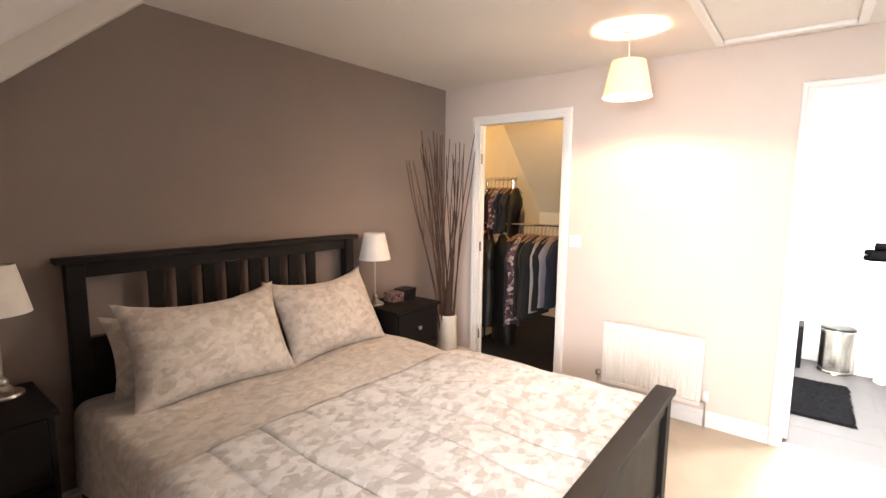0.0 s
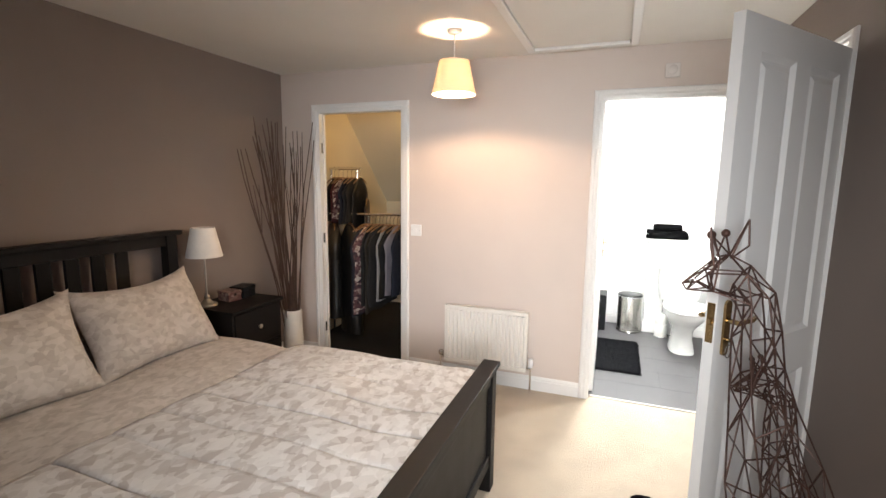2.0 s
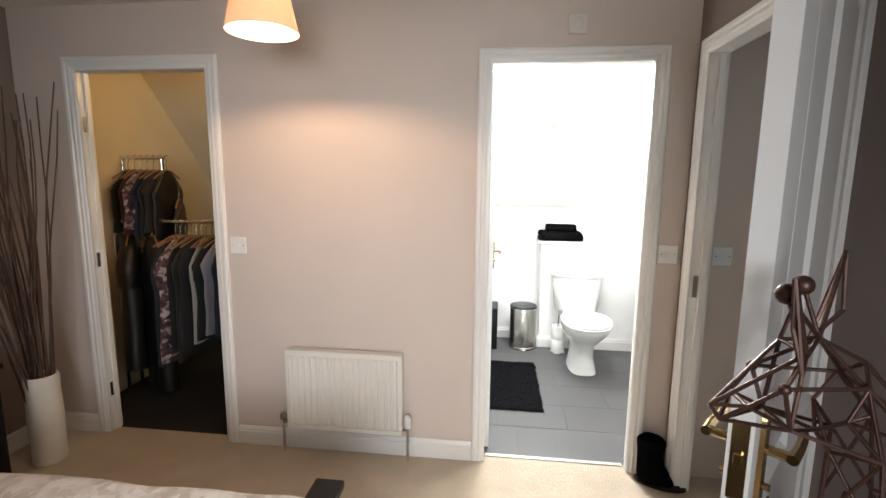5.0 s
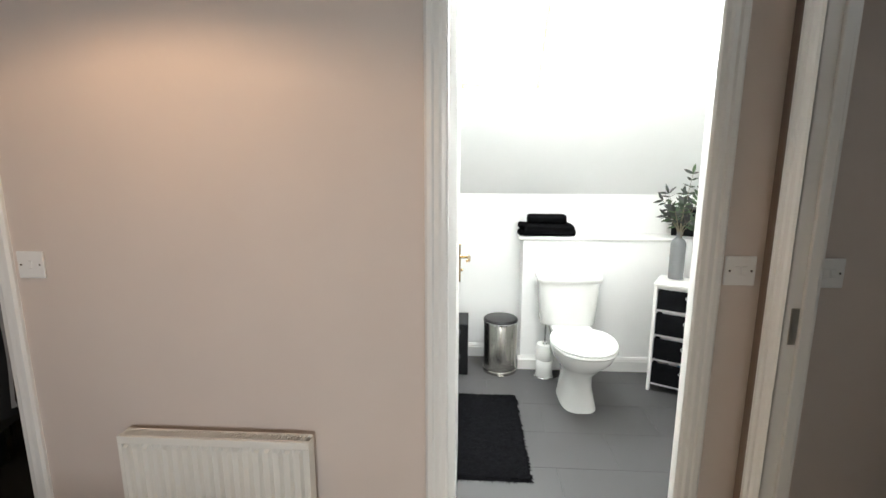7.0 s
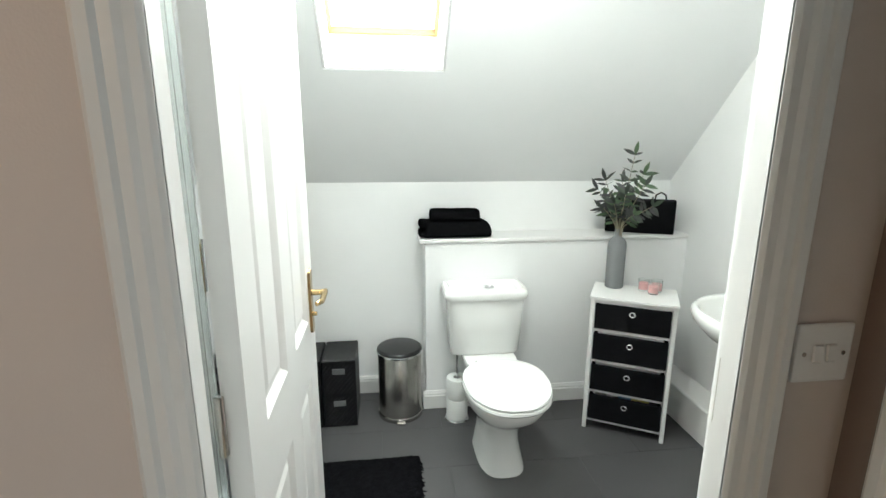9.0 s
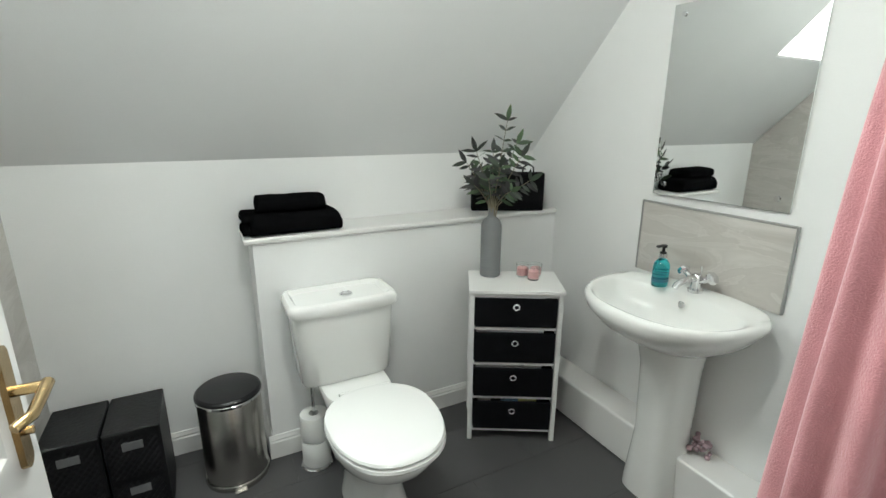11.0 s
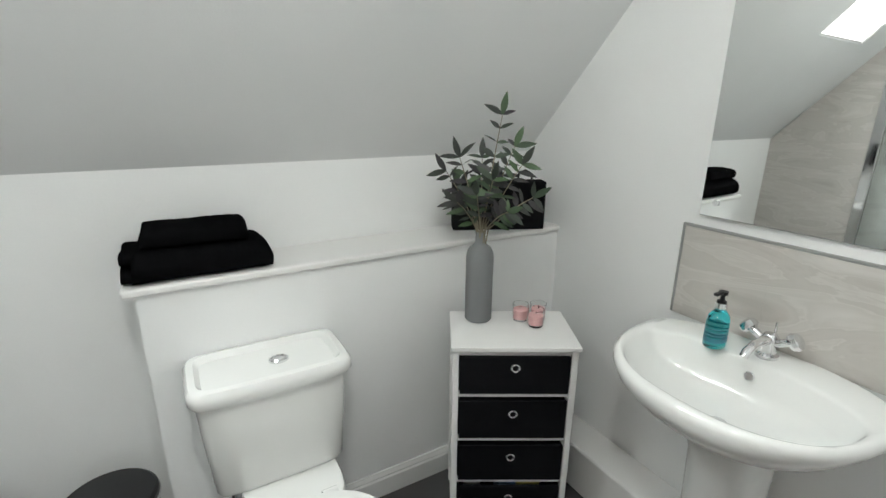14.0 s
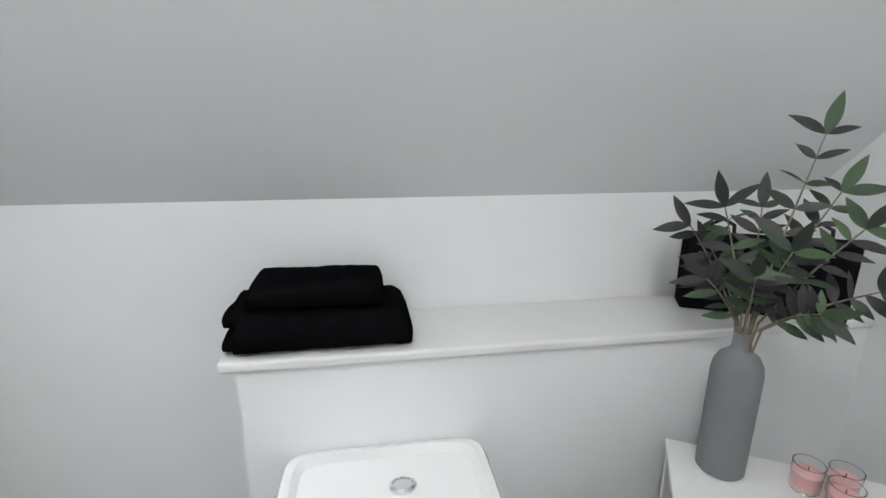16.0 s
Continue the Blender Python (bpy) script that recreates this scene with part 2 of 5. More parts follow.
# ---- more materials ----
BLACKWOOD = mat("black_brown_wood", (0.010, 0.0085, 0.008), 0.48, spec=0.14, var=0.25, scale=9, bump=0.12, bscale=90, rvar=0.08)
NICKEL = mat("brushed_nickel", (0.55, 0.52, 0.48), 0.32, 1.0, var=0.05, bscale=200, bump=0.04)
CHROME = mat("chrome", (0.78, 0.78, 0.79), 0.08, 1.0, var=0.02)
STEEL = mat("brushed_steel", (0.50, 0.48, 0.45), 0.26, 1.0, var=0.08, scale=6, bscale=300, bump=0.06)
BRASS = mat("aged_brass", (0.50, 0.36, 0.18), 0.24, 1.0, var=0.04)
RADIATOR = mat("radiator_enamel", (0.78, 0.75, 0.70), 0.35, var=0.02)
PLASTIC = mat("white_plastic", (0.80, 0.79, 0.78), 0.35, var=0.02)
# White plastic with the room light's warm tint put into its colour.
TINTEDPLASTIC = mat("light_tinted_plastic", (0.68, 0.635, 0.60), 0.5, var=0.03)
# Pale grey paints in the reflection inside the drawer handle slots.
SLOTGLINT = mat("slot_reflection_grey", (0.13, 0.13, 0.135), 0.35, var=0.2, scale=30)
CERAMIC = mat("white_ceramic", (0.83, 0.83, 0.81), 0.10, var=0.015, coat=0.5)
LINEN_SHADE = mat("lampshade_fabric", (0.80, 0.77, 0.73), 0.8, var=0.05, scale=20, bump=0.3, bscale=500)
WICK = mat("bronze_wire", (0.085, 0.045, 0.035), 0.42, 0.6, var=0.25, scale=12, bump=0.1)
TWIG = mat("dark_twig", (0.075, 0.042, 0.03), 0.7, var=0.35, scale=25, bump=0.5, bscale=120)
VASEWHITE = mat("ribbed_white_ceramic", (0.74, 0.70, 0.64), 0.45, var=0.08, scale=8)
BLACKTOWEL = mat("black_terry", (0.005, 0.005, 0.0055), 0.95, spec=0.0, var=0.4, scale=30, bump=1.0, bscale=500, dist=0.004)
BLACKFABRIC = mat("black_fabric", (0.007, 0.007, 0.008), 0.9, spec=0.02, var=0.3, scale=20, bump=0.4, bscale=420)
BLACKGLOSS = mat("black_leatherette", (0.009, 0.009, 0.010), 0.42, spec=0.2, var=0.3, scale=14, bump=0.5, bscale=90, dist=0.003)
BINLID = mat("black_bin_lid", (0.010, 0.010, 0.011), 0.30, var=0.1, spec=0.3)
MATTGREY = mat("matt_grey_stoneware", (0.17, 0.175, 0.18), 0.75, var=0.06, scale=9, bump=0.15)
WAX = mat("pink_wax", (0.78, 0.42, 0.42), 0.5, var=0.04)
PINKTOWEL = mat("pink_towelling", (0.42, 0.18, 0.20), 0.95, var=0.16, scale=10, bump=0.8, bscale=420, dist=0.002, sheen=0.4)
GREYTOWEL = mat("grey_towelling", (0.12, 0.115, 0.125), 0.95, var=0.2, scale=10, bump=1.0, bscale=350, dist=0.004)
PAPER = mat("toilet_paper", (0.82, 0.82, 0.80), 0.9, var=0.02, bump=0.2)
STEM = mat("leaf_stem", (0.20, 0.17, 0.11), 0.7, var=0.2, scale=20)
RUGBLACK = mat("black_tufted_rug", (0.006, 0.006, 0.007), 0.95, spec=0.02, var=0.5, scale=40, bump=1.0, bscale=200, dist=0.01)


def glass(name, color=(1, 1, 1), rough=0.0, ior=1.45):
    m = bpy.data.materials.new(name)
    m.use_nodes = True
    p = m.node_tree.nodes["Principled BSDF"]
    p.inputs["Base Color"].default_value = (*color, 1)
    p.inputs["Roughness"].default_value = rough
    p.inputs["IOR"].default_value = ior
    p.inputs["Transmission Weight"].default_value = 1.0
    return m


GLASS = glass("clear_glass", (0.95, 0.98, 0.97))
GREENGLASS = glass("greenish_shower_glass", (0.90, 0.96, 0.955))
TEAL = glass("teal_liquid_soap", (0.06, 0.62, 0.68), 0.05)
MIRROR = mat("mirror_silver", (0.86, 0.88, 0.87), 0.015, 1.0, var=0.0)


def shards(name, colors, scale, rough=0.7, sheen=0.2, stretch=(1.0, 0.75, 1.0)):
    """Cotton print of overlapping leaf-like shards in a few soft tones."""
    m = mat(name, colors[0], rough, var=0.03, bump=0.35, bscale=380, sheen=sheen)
    n, l = m.node_tree.nodes, m.node_tree.links
    p = n["Principled BSDF"]
    co = n.new("ShaderNodeTexCoord")
    mp = n.new("ShaderNodeMapping")
    mp.inputs["Rotation"].default_value, mp.inputs["Scale"].default_value = (0.3, 0.2, 0.6), stretch
    l.new(co.outputs["Object"], mp.inputs["Vector"])
    tones = []
    for k, s in ((0, scale), (1, scale * 0.62)):
        v = n.new("ShaderNodeTexVoronoi")
        v.inputs["Scale"].default_value = s
        l.new(mp.outputs[0], v.inputs["Vector"])
        sep = n.new("ShaderNodeSeparateColor")
        l.new(v.outputs["Color"], sep.inputs[0])
        tones.append(sep.outputs[k])
    mean = n.new("ShaderNodeMath")
    mean.operation = 'ADD'
    l.new(tones[0], mean.inputs[0])
    l.new(tones[1], mean.inputs[1])
    half = n.new("ShaderNodeMath")
    half.operation = 'MULTIPLY'
    half.inputs[1].default_value = 0.5
    l.new(mean.outputs[0], half.inputs[0])
    ramp = n.new("ShaderNodeValToRGB")
    ramp.color_ramp.interpolation = 'LINEAR'
    e = ramp.color_ramp.elements
    e[0].position, e[1].position = 0.2, 0.8
    e[0].color, e[1].color = (*colors[0], 1), (*colors[2], 1)
    mid = e.new(0.5)
    mid.color = (*colors[1], 1)
    l.new(half.outputs[0], ramp.inputs[0])
    l.new(ramp.outputs[0], p.inputs["Base Color"])
    return m


PRINT = shards("shard_print_cotton", ((0.46, 0.405, 0.36), (0.555, 0.50, 0.45), (0.64, 0.585, 0.535)), 46)
QUILT = shards("shard_print_sateen", ((0.44, 0.39, 0.355), (0.60, 0.565, 0.535), (0.70, 0.67, 0.64)), 40, 0.5)


def veined(name):
    """Pale stone-effect panel with long wavy veins."""
    m = mat(name, (0.5, 0.47, 0.43), 0.3, var=0.05)
    n, l = m.node_tree.nodes, m.node_tree.links
    co = n.new("ShaderNodeTexCoord")
    mp = n.new("ShaderNodeMapping")
    mp.inputs["Scale"].default_value = (1, 0.9, 3.6)
    mp.inputs["Rotation"].default_value = (0.12, 0, 0)
    wv = n.new("ShaderNodeTexNoise")
    wv.inputs["Scale"].default_value, wv.inputs["Detail"].default_value, wv.inputs["Distortion"].default_value = 2.4, 5, 1.8
    l.new(co.outputs["Object"], mp.inputs[0])
    l.new(mp.outputs[0], wv.inputs["Vector"])
    ramp = n.new("ShaderNodeValToRGB")
    e = ramp.color_ramp.elements
    e[0].position, e[1].position = 0.28, 0.74
    e[0].color, e[1].color = (0.44, 0.41, 0.38, 1), (0.63, 0.605, 0.575, 1)
    for pos, c in ((0.42, (0.52, 0.495, 0.465, 1)), (0.49, (0.50, 0.475, 0.445, 1)), (0.515, (0.58, 0.555, 0.525, 1)), (0.55, (0.53, 0.505, 0.475, 1))):
        k = e.new(pos)
        k.color = c
    l.new(wv.outputs["Fac"], ramp.inputs[0])
    l.new(ramp.outputs[0], n["Principled BSDF"].inputs["Base Color"])
    return m


VEIN = veined("veined_stone_panel")


# ---- trim: skirting, architraves, linings ----
SKIRT = [(0, 0), (0.016, 0), (0.016, 0.072), (0.011, 0.078), (0.013, 0.084), (0.008, 0.094), (0.006, 0.10), (0, 0.10)]


def skirting(a, b, inward):
    """A moulded skirting board from a to b along a wall; inward: the side of the room."""
    a, b, w = Vector((*a, 0)), Vector((*b, 0)), Vector((*inward, 0))
    bm = bmesh.new()
    ra = [bm.verts.new(a + w * d + Vector((0, 0, h))) for d, h in SKIRT]
    rb = [bm.verts.new(b + w * d + Vector((0, 0, h))) for d, h in SKIRT]
    for i in range(len(SKIRT)):
        j = (i + 1) % len(SKIRT)
        bm.faces.new((ra[i], ra[j], rb[j], rb[i]))
    bm.faces.new(ra)
    bm.faces.new(rb[::-1])
    return structure("baseboard", bm, GLOSS, "white moulded skirting board", "skirting")


skirting((L, W), (-1.765, W), (0, -1))
skirting((-0.915, W), (0.365, W), (0, -1))
skirting((L, -0.6), (L, W), (1, 0))
skirting((R, -0.6), (R, 2.395), (-1, 0))
skirting((1.215, W), (R, W), (0, -1))
skirting((0.125, BY), (0.857, BY), (0, -1))
skirting((0.841, 5.143), (2.12, 5.143), (0, -1))
skirting((0.857, BY), (0.857, 5.143), (-1, 0))
skirting((1.245, W + T + 0.01), (BX, W + T + 0.01), (0, 1))

ARCH = [(0, 0), (0.068, 0), (0.068, 0.010), (0.060, 0.017), (0.046, 0.018), (0.040, 0.013), (0.026, 0.015), (0.018, 0.010), (0.006, 0.009), (0, 0.004)]


def door_frame(name, wall, axis, sign, lo, hi, top, depth, label):
    """Lining and moulded architrave round an opening; axis: along which the opening runs."""
    frame_ob = thing(name, pose(0, 0, 0), label, "door frame")
    frame_ob["kind"] = "structure"

    def at(u, out, z):
        return (u, wall + sign * out, z) if axis == "x" else (wall + sign * out, u, z)

    def loft(ends):
        bm = bmesh.new()
        rings = [[bm.verts.new(p) for p in ring] for ring in ends]
        n = len(rings[0])
        for i in range(n):
            bm.faces.new((rings[0][i], rings[0][(i + 1) % n], rings[1][(i + 1) % n], rings[1][i]))
        bm.faces.new(rings[0])
        bm.faces.new(rings[1][::-1])
        return bm
    part("architrave", loft([[at(lo - d, o, 0) for d, o in ARCH], [at(lo - d, o, top + d) for d, o in ARCH]]), GLOSS, frame_ob)
    part("architrave", loft([[at(hi + d, o, 0) for d, o in ARCH], [at(hi + d, o, top + d) for d, o in ARCH]]), GLOSS, frame_ob)
    part("architrave", loft([[at(lo - d, o, top + d) for d, o in ARCH], [at(hi + d, o, top + d) for d, o in ARCH]]), GLOSS, frame_ob)
    for u0, u1 in ((lo, lo - 0.028), (hi, hi + 0.028)):
        bm = bmesh.new()
        rebated = name == "door_frame_2"
        if rebated:
            p, q = at(u0 - 0.015 if u1 < u0 else u0 + 0.022, -0.0355, 0), at(u1, -depth - 0.002, top)
            part("jamb", box([min(i, j) for i, j in zip(p, q)], [max(i, j) for i, j in zip(p, q)]), GLOSS, frame_ob)
        p, q = at(u0, 0.003, 0), at(u1, -0.035 if rebated else -depth - 0.013, top)
        add_box(bm, [min(i, j) for i, j in zip(p, q)], [max(i, j) for i, j in zip(p, q)])
        part("jamb", bm, GLOSS, frame_ob)
        if rebated:
            continue
        s = 0.012 if u1 < u0 else -0.012
        p, q = at(u0, -0.035, 0), at(u0 + s, -0.062, top)
        part("door_stop", box([min(i, j) for i, j in zip(p, q)], [max(i, j) for i, j in zip(p, q)], 0.002, 1), GLOSS, frame_ob)
    p, q = at(lo - 0.028, 0.003, top), at(hi + 0.028, -depth - 0.013, top + 0.028)
    part("head", box([min(i, j) for i, j in zip(p, q)], [max(i, j) for i, j in zip(p, q)]), GLOSS, frame_ob)
    return frame_ob


cl_frame = door_frame("door_frame_1", W, "x", -1, CL0 + 0.003, CL1 - 0.003, CLZ - 0.01, T, "white moulded closet door frame, door taken off")
ba_frame = door_frame("door_frame_2", W, "x", -1, BA0 + 0.028, BA1 - 0.025, BAZ - 0.022, T, "white moulded bathroom door frame")
be_frame = door_frame("door_frame_3", R, "y", -1, DO0 + 0.0, DO1 - 0.03, DOZ - 0.022, T, "white moulded bedroom door frame")
for z in (0.25, 1.0, 1.72):
    part("hinge_plate", box((CL0 + 0.0045, W + 0.012, z - 0.04), (CL0 + 0.008, W + 0.034, z + 0.04), 0.001, 1), STEEL, cl_frame)
part("strike_plate", box((R + 0.012, DO1 - 0.035, 0.945), (R + 0.032, DO1 - 0.031, 1.045), 0.001, 1), NICKEL, be_frame)
bm = bmesh.new()
outline = [(0.011 * math.cos(a * math.pi / 8), (0.052 if a <= 8 else -0.052) + 0.011 * math.sin(a * math.pi / 8)) for a in range(17)]
plate = [[bm.verts.new((x, W + 0.0495 + u, 1.03 + v)) for u, v in outline] for x in (BA1 - 0.0046, BA1 - 0.0026)]
for i in range(17):
    bm.faces.new((plate[0][i], plate[0][(i + 1) % 17], plate[1][(i + 1) % 17], plate[1][i]))
bm.faces.new(plate[0])
bm.faces.new(plate[1][::-1])
part("strike_plate", bm, BRASS, ba_frame, "worn brass strike plate with rounded ends")
# The holes' inner dark is put on as black blocks.
for z in (1.005, 1.045):
    part("strike_hole_dark", box((BA1 - 0.0056, W + 0.044, z - 0.011), (BA1 - 0.0044, W + 0.055, z + 0.011)), BLACKFABRIC, ba_frame)
structure("trim_threshold", box((BA0 + 0.03, W + 0.035, 0.0), (BA1 - 0.03, W + 0.062, 0.005), 0.002, 1), NICKEL, "metal threshold strip", "threshold")


def lever(parent, m, out=1):
    """A brass lever handle on a long plate with rounded ends; m: at the spindle, x along the lever, y out of the door."""
    plate = bmesh.new()
    w, h = 0.019, 0.075
    ring = []
    for i in range(20):
        a = 2 * math.pi * i / 20
        ring.append((w * math.cos(a), (h if math.sin(a) >= 0 else -h) + w * 0.9 * math.sin(a)))
    lo = [plate.verts.new(m @ Vector((x, 0.0, z - 0.025))) for x, z in ring]
    hi = [plate.verts.new(m @ Vector((x * 0.88, 0.007, z - 0.025))) for x, z in ring]
    plate.faces.new(lo)
    plate.faces.new(hi[::-1])
    for i in range(20):
        plate.faces.new((lo[i], lo[(i + 1) % 20], hi[(i + 1) % 20], hi[i]))
    handle = part("handle_plate", plate, BRASS, parent, "polished brass handle plate", 40)
    bm = tube([m @ Vector(p) for p in ((0, 0.0, 0), (0, 0.030, 0), (0, 0.042, 0))], 0.008, 10)
    tube([m @ Vector(p) for p in ((-0.008, 0.042, 0), (0.03, 0.044, 0.001), (0.075, 0.043, -0.002), (0.10, 0.040, 0.004), (0.108, 0.034, 0.002))], 0.0085, 10, bm, 0.0065)
    part("lever", bm, BRASS, handle, "", 50)
    part("thumb_turn", tube([m @ Vector(p) for p in ((0, 0.006, -0.062), (0, 0.018, -0.062))], 0.006, 10), BRASS, handle, "", 50)


def panel_door(name, m, w, label, hz=1.0):
    """A four-panel moulded door leaf. Local x from the hinge to the free edge, y through the leaf."""
    d = thing(name, m, label, "door")
    d["kind"] = "structure"
    t, h, s = 0.035, 1.972, 0.105
    mid = w / 2
    rails = [(0.008, 0.20), (0.77, 0.93), (h - 0.10, h)]
    bm = bmesh.new()
    add_box(bm, (0, 0, 0.008), (s, t, h))
    add_box(bm, (w - s, 0, 0.008), (w, t, h))
    for z0, z1 in rails:
        add_box(bm, (s, 0, z0), (w - s, t, z1))
    for (a, b) in ((0.20, 0.77), (0.93, h - 0.10)):
        add_box(bm, (mid - 0.05, 0, a), (mid + 0.05, t, b))
    part("leaf", bm, GLOSS, d)
    for x0, x1 in ((s, mid - 0.05), (mid + 0.05, w - s)):
        for z0, z1 in ((0.20, 0.77), (0.93, h - 0.10)):
            bm = bmesh.new()
            rings = []
            for inset, y in ((0, 0.0), (0.016, 0.012), (0.024, 0.012), (0.042, 0.005)):
                rings.append([bm.verts.new((x, y, z)) for x, z in ((x0 + inset, z0 + inset), (x1 - inset, z0 + inset), (x1 - inset, z1 - inset), (x0 + inset, z1 - inset))])
            back = [[bm.verts.new((v.co.x, t - v.co.y, v.co.z)) for v in ring] for ring in rings]
            for group in (rings, back):
                for a, b in zip(group, group[1:]):
                    for i in range(4):
                        bm.faces.new((a[i], a[(i + 1) % 4], b[(i + 1) % 4], b[i]))
                bm.faces.new(group[-1])
            part("panel", bm, GLOSS, d)
    hx = w - 0.058
    lever(d, pose(hx, t, hz, 0, 0, 0) @ Matrix.Diagonal((-1, 1, 1, 1)))
    lever(d, pose(hx, 0, hz, 0, 0, 180))
    part("latch_plate", box((w - 0.001, t / 2 - 0.012, hz - 0.07), (w + 0.0018, t / 2 + 0.012, hz + 0.06), 0.001, 1), BRASS, d)
    part("latch_bolt", box((w, t / 2 - 0.006, hz - 0.01), (w + 0.009, t / 2 + 0.006, hz + 0.01), 0.002, 1), BRASS, d)
    for z in (0.24, 0.99, 1.74):
        bm = lathe([(0, -0.05), (0.005, -0.05), (0.0075, -0.047), (0.0075, 0.047), (0.005, 0.05), (0, 0.05)], 12, centre=(-0.004, HINGE_Y[name], z))
        part("hinge", bm, STEEL, d, "", 40)
    return d


HINGE_Y = {"door_1": -0.004, "door_2": 0.037}
panel_door("door_1", pose(1.306, 2.424, 0, 0, 0, -128.6), 0.76, "open white four-panel bedroom door with brass handle", 1.045)
panel_door("door_2", pose(0.456, 3.500, 0, 0, 0, 90.5), 0.672, "open white four-panel bathroom door with brass handle")
key = thing("key_ring", pose(0, 0, 0), "small steel key ring hanging in the bedroom door lock", "key ring")
KM = pose(1.306, 2.424, 0, 0, 0, -128.6)
bm = tube([KM @ Vector((0.702 + 0.016 * math.cos(a / 12 * 6.283), 0.051, 0.945 + 0.022 * math.sin(a / 12 * 6.283))) for a in range(12)], 0.0016, 5)
part("ring", bm, STEEL, key)


# ---- loft hatch, wall fittings ----
hatch = thing("loft_hatch", pose(0.28, 2.75, C), "white square loft hatch with moulded trim in the ceiling", "loft hatch")
HX, HY = 0.324, 0.525
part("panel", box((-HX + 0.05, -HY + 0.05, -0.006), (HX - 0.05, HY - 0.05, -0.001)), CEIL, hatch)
for a, b in (((-HX, -HY, -0.022), (-HX + 0.045, HY, -0.001)), ((HX - 0.045, -HY, -0.022), (HX, HY, -0.001)), ((-HX + 0.045, -HY, -0.022), (HX - 0.045, -HY + 0.045, -0.001)), ((-HX + 0.045, HY - 0.045, -0.022), (HX - 0.045, HY, -0.001))):
    part("trim", box(a, b, 0.007, 2), GLOSS, hatch)


def wall_plate(name, m, label, gangs, category="switch"):
    """A square white plate, x along the wall, z up, y into the room."""
    p = thing(name, m, label, category)
    part("plate", box((-0.043, 0.001, -0.043), (0.043, 0.009, 0.043), 0.004, 2), PLASTIC, p)
    for i in range(gangs):
        x = (i - (gangs - 1) / 2) * 0.021
        bm = box((x - 0.008, 0.008, -0.013), (x + 0.008, 0.0125, 0.013), 0.002, 1, Matrix.Rotation(radians(4), 4, 'X'))
        part("rocker", bm, PLASTIC, p)
    for x in (-0.030, 0.030):
        part("screw", tube([(x, 0.008, 0), (x, 0.0098, 0)], 0.0032, 8), STEEL, p)
    return p


wall_plate("light_switch", pose(1.266, W, 1.118, 0, 0, 180), "white plastic two-gang light switch beside the bathroom door", 2)
wall_plate("socket_plate", pose(-0.862, W, 1.105, 0, 0, 180), "white plastic wall thermostat plate beside the closet", 1, "thermostat")
wall_plate("light_switch", pose(1.505, W - 0.002, 1.115, 0, 0, 180), "white plastic light switch on the dark landing wall", 2)
alarm = thing("wall_sounder", pose(0.803, W, 2.143, 0, 0, 180), "small white plastic alarm unit over the bathroom door", "alarm")
part("housing", box((-0.041, 0.001, -0.041), (0.041, 0.022, 0.041), 0.006, 2), TINTEDPLASTIC, alarm)
dial = lathe([(0, 0), (0.026, 0), (0.026, 0.003), (0.022, 0.006), (0, 0.006)], 28)
for v in dial.verts:
    v.co = pose(0, 0.0215, 0.002, -90, 0, 0) @ v.co
part("cover", dial, TINTEDPLASTIC, alarm, "round dial cover", 40)


# ---- radiator ----
rad = thing("radiator", pose(-0.293, W, 0), "white corrugated steel panel radiator on the wall", "radiator")
RW, R0, R1 = 0.303, 0.150, 0.578
bm = bmesh.new()
xs, n = [], 18
for i in range(n):
    x = -RW + 0.012 + i * (2 * RW - 0.024) / n
    p = (2 * RW - 0.024) / n
    xs += [(x, 0), (x + p * 0.20, 0.014), (x + p * 0.60, 0.014), (x + p * 0.80, 0)]
xs.append((RW - 0.012, 0))
rows = [(R0 + 0.022, 0.0), (R0 + 0.035, 1.0), (R1 - 0.037, 1.0), (R1 - 0.024, 0.0)]
grid = [[bm.verts.new((x, -0.073 - d * k, z)) for x, d in xs] for z, k in rows]
for a, b in zip(grid, grid[1:]):
    for i in range(len(xs) - 1):
        bm.faces.new((a[i], a[i + 1], b[i + 1], b[i]))
front = part("front_panel", bm, RADIATOR, rad)
for a, b in (((-RW, -0.084, R0), (RW, -0.070, R0 + 0.023)), ((-RW, -0.084, R1 - 0.025), (RW, -0.070, R1)), ((-RW, -0.083, R0 + 0.0235), (-RW + 0.013, -0.070, R1 - 0.0255)), ((RW - 0.013, -0.083, R0 + 0.0235), (RW, -0.070, R1 - 0.0255))):
    part("edge_strip", box(a, b, 0.003, 2), RADIATOR, front)
part("back_panel", box((-RW, -0.042, R0), (RW, -0.030, R1), 0.004, 1), RADIATOR, rad)
for x in (-RW - 0.002, RW):
    part("side_cover", box((x, -0.080, R0 + 0.02), (x + 0.003, -0.032, R1 - 0.005)), RADIATOR, rad)
grille = bmesh.new()
for i in range(62):
    x = -RW + 0.012 + i * (2 * RW - 0.024) / 61
    add_box(grille, (x - 0.0022, -0.070, R1 - 0.004), (x + 0.0022, -0.042, R1 + 0.001))
part("top_grille", grille, RADIATOR, rad)
for x in (-0.22, 0.22):
    part("bracket", box((x - 0.02, -0.030, R0 + 0.05), (x + 0.02, -0.001, R1 - 0.05)), RADIATOR, rad)
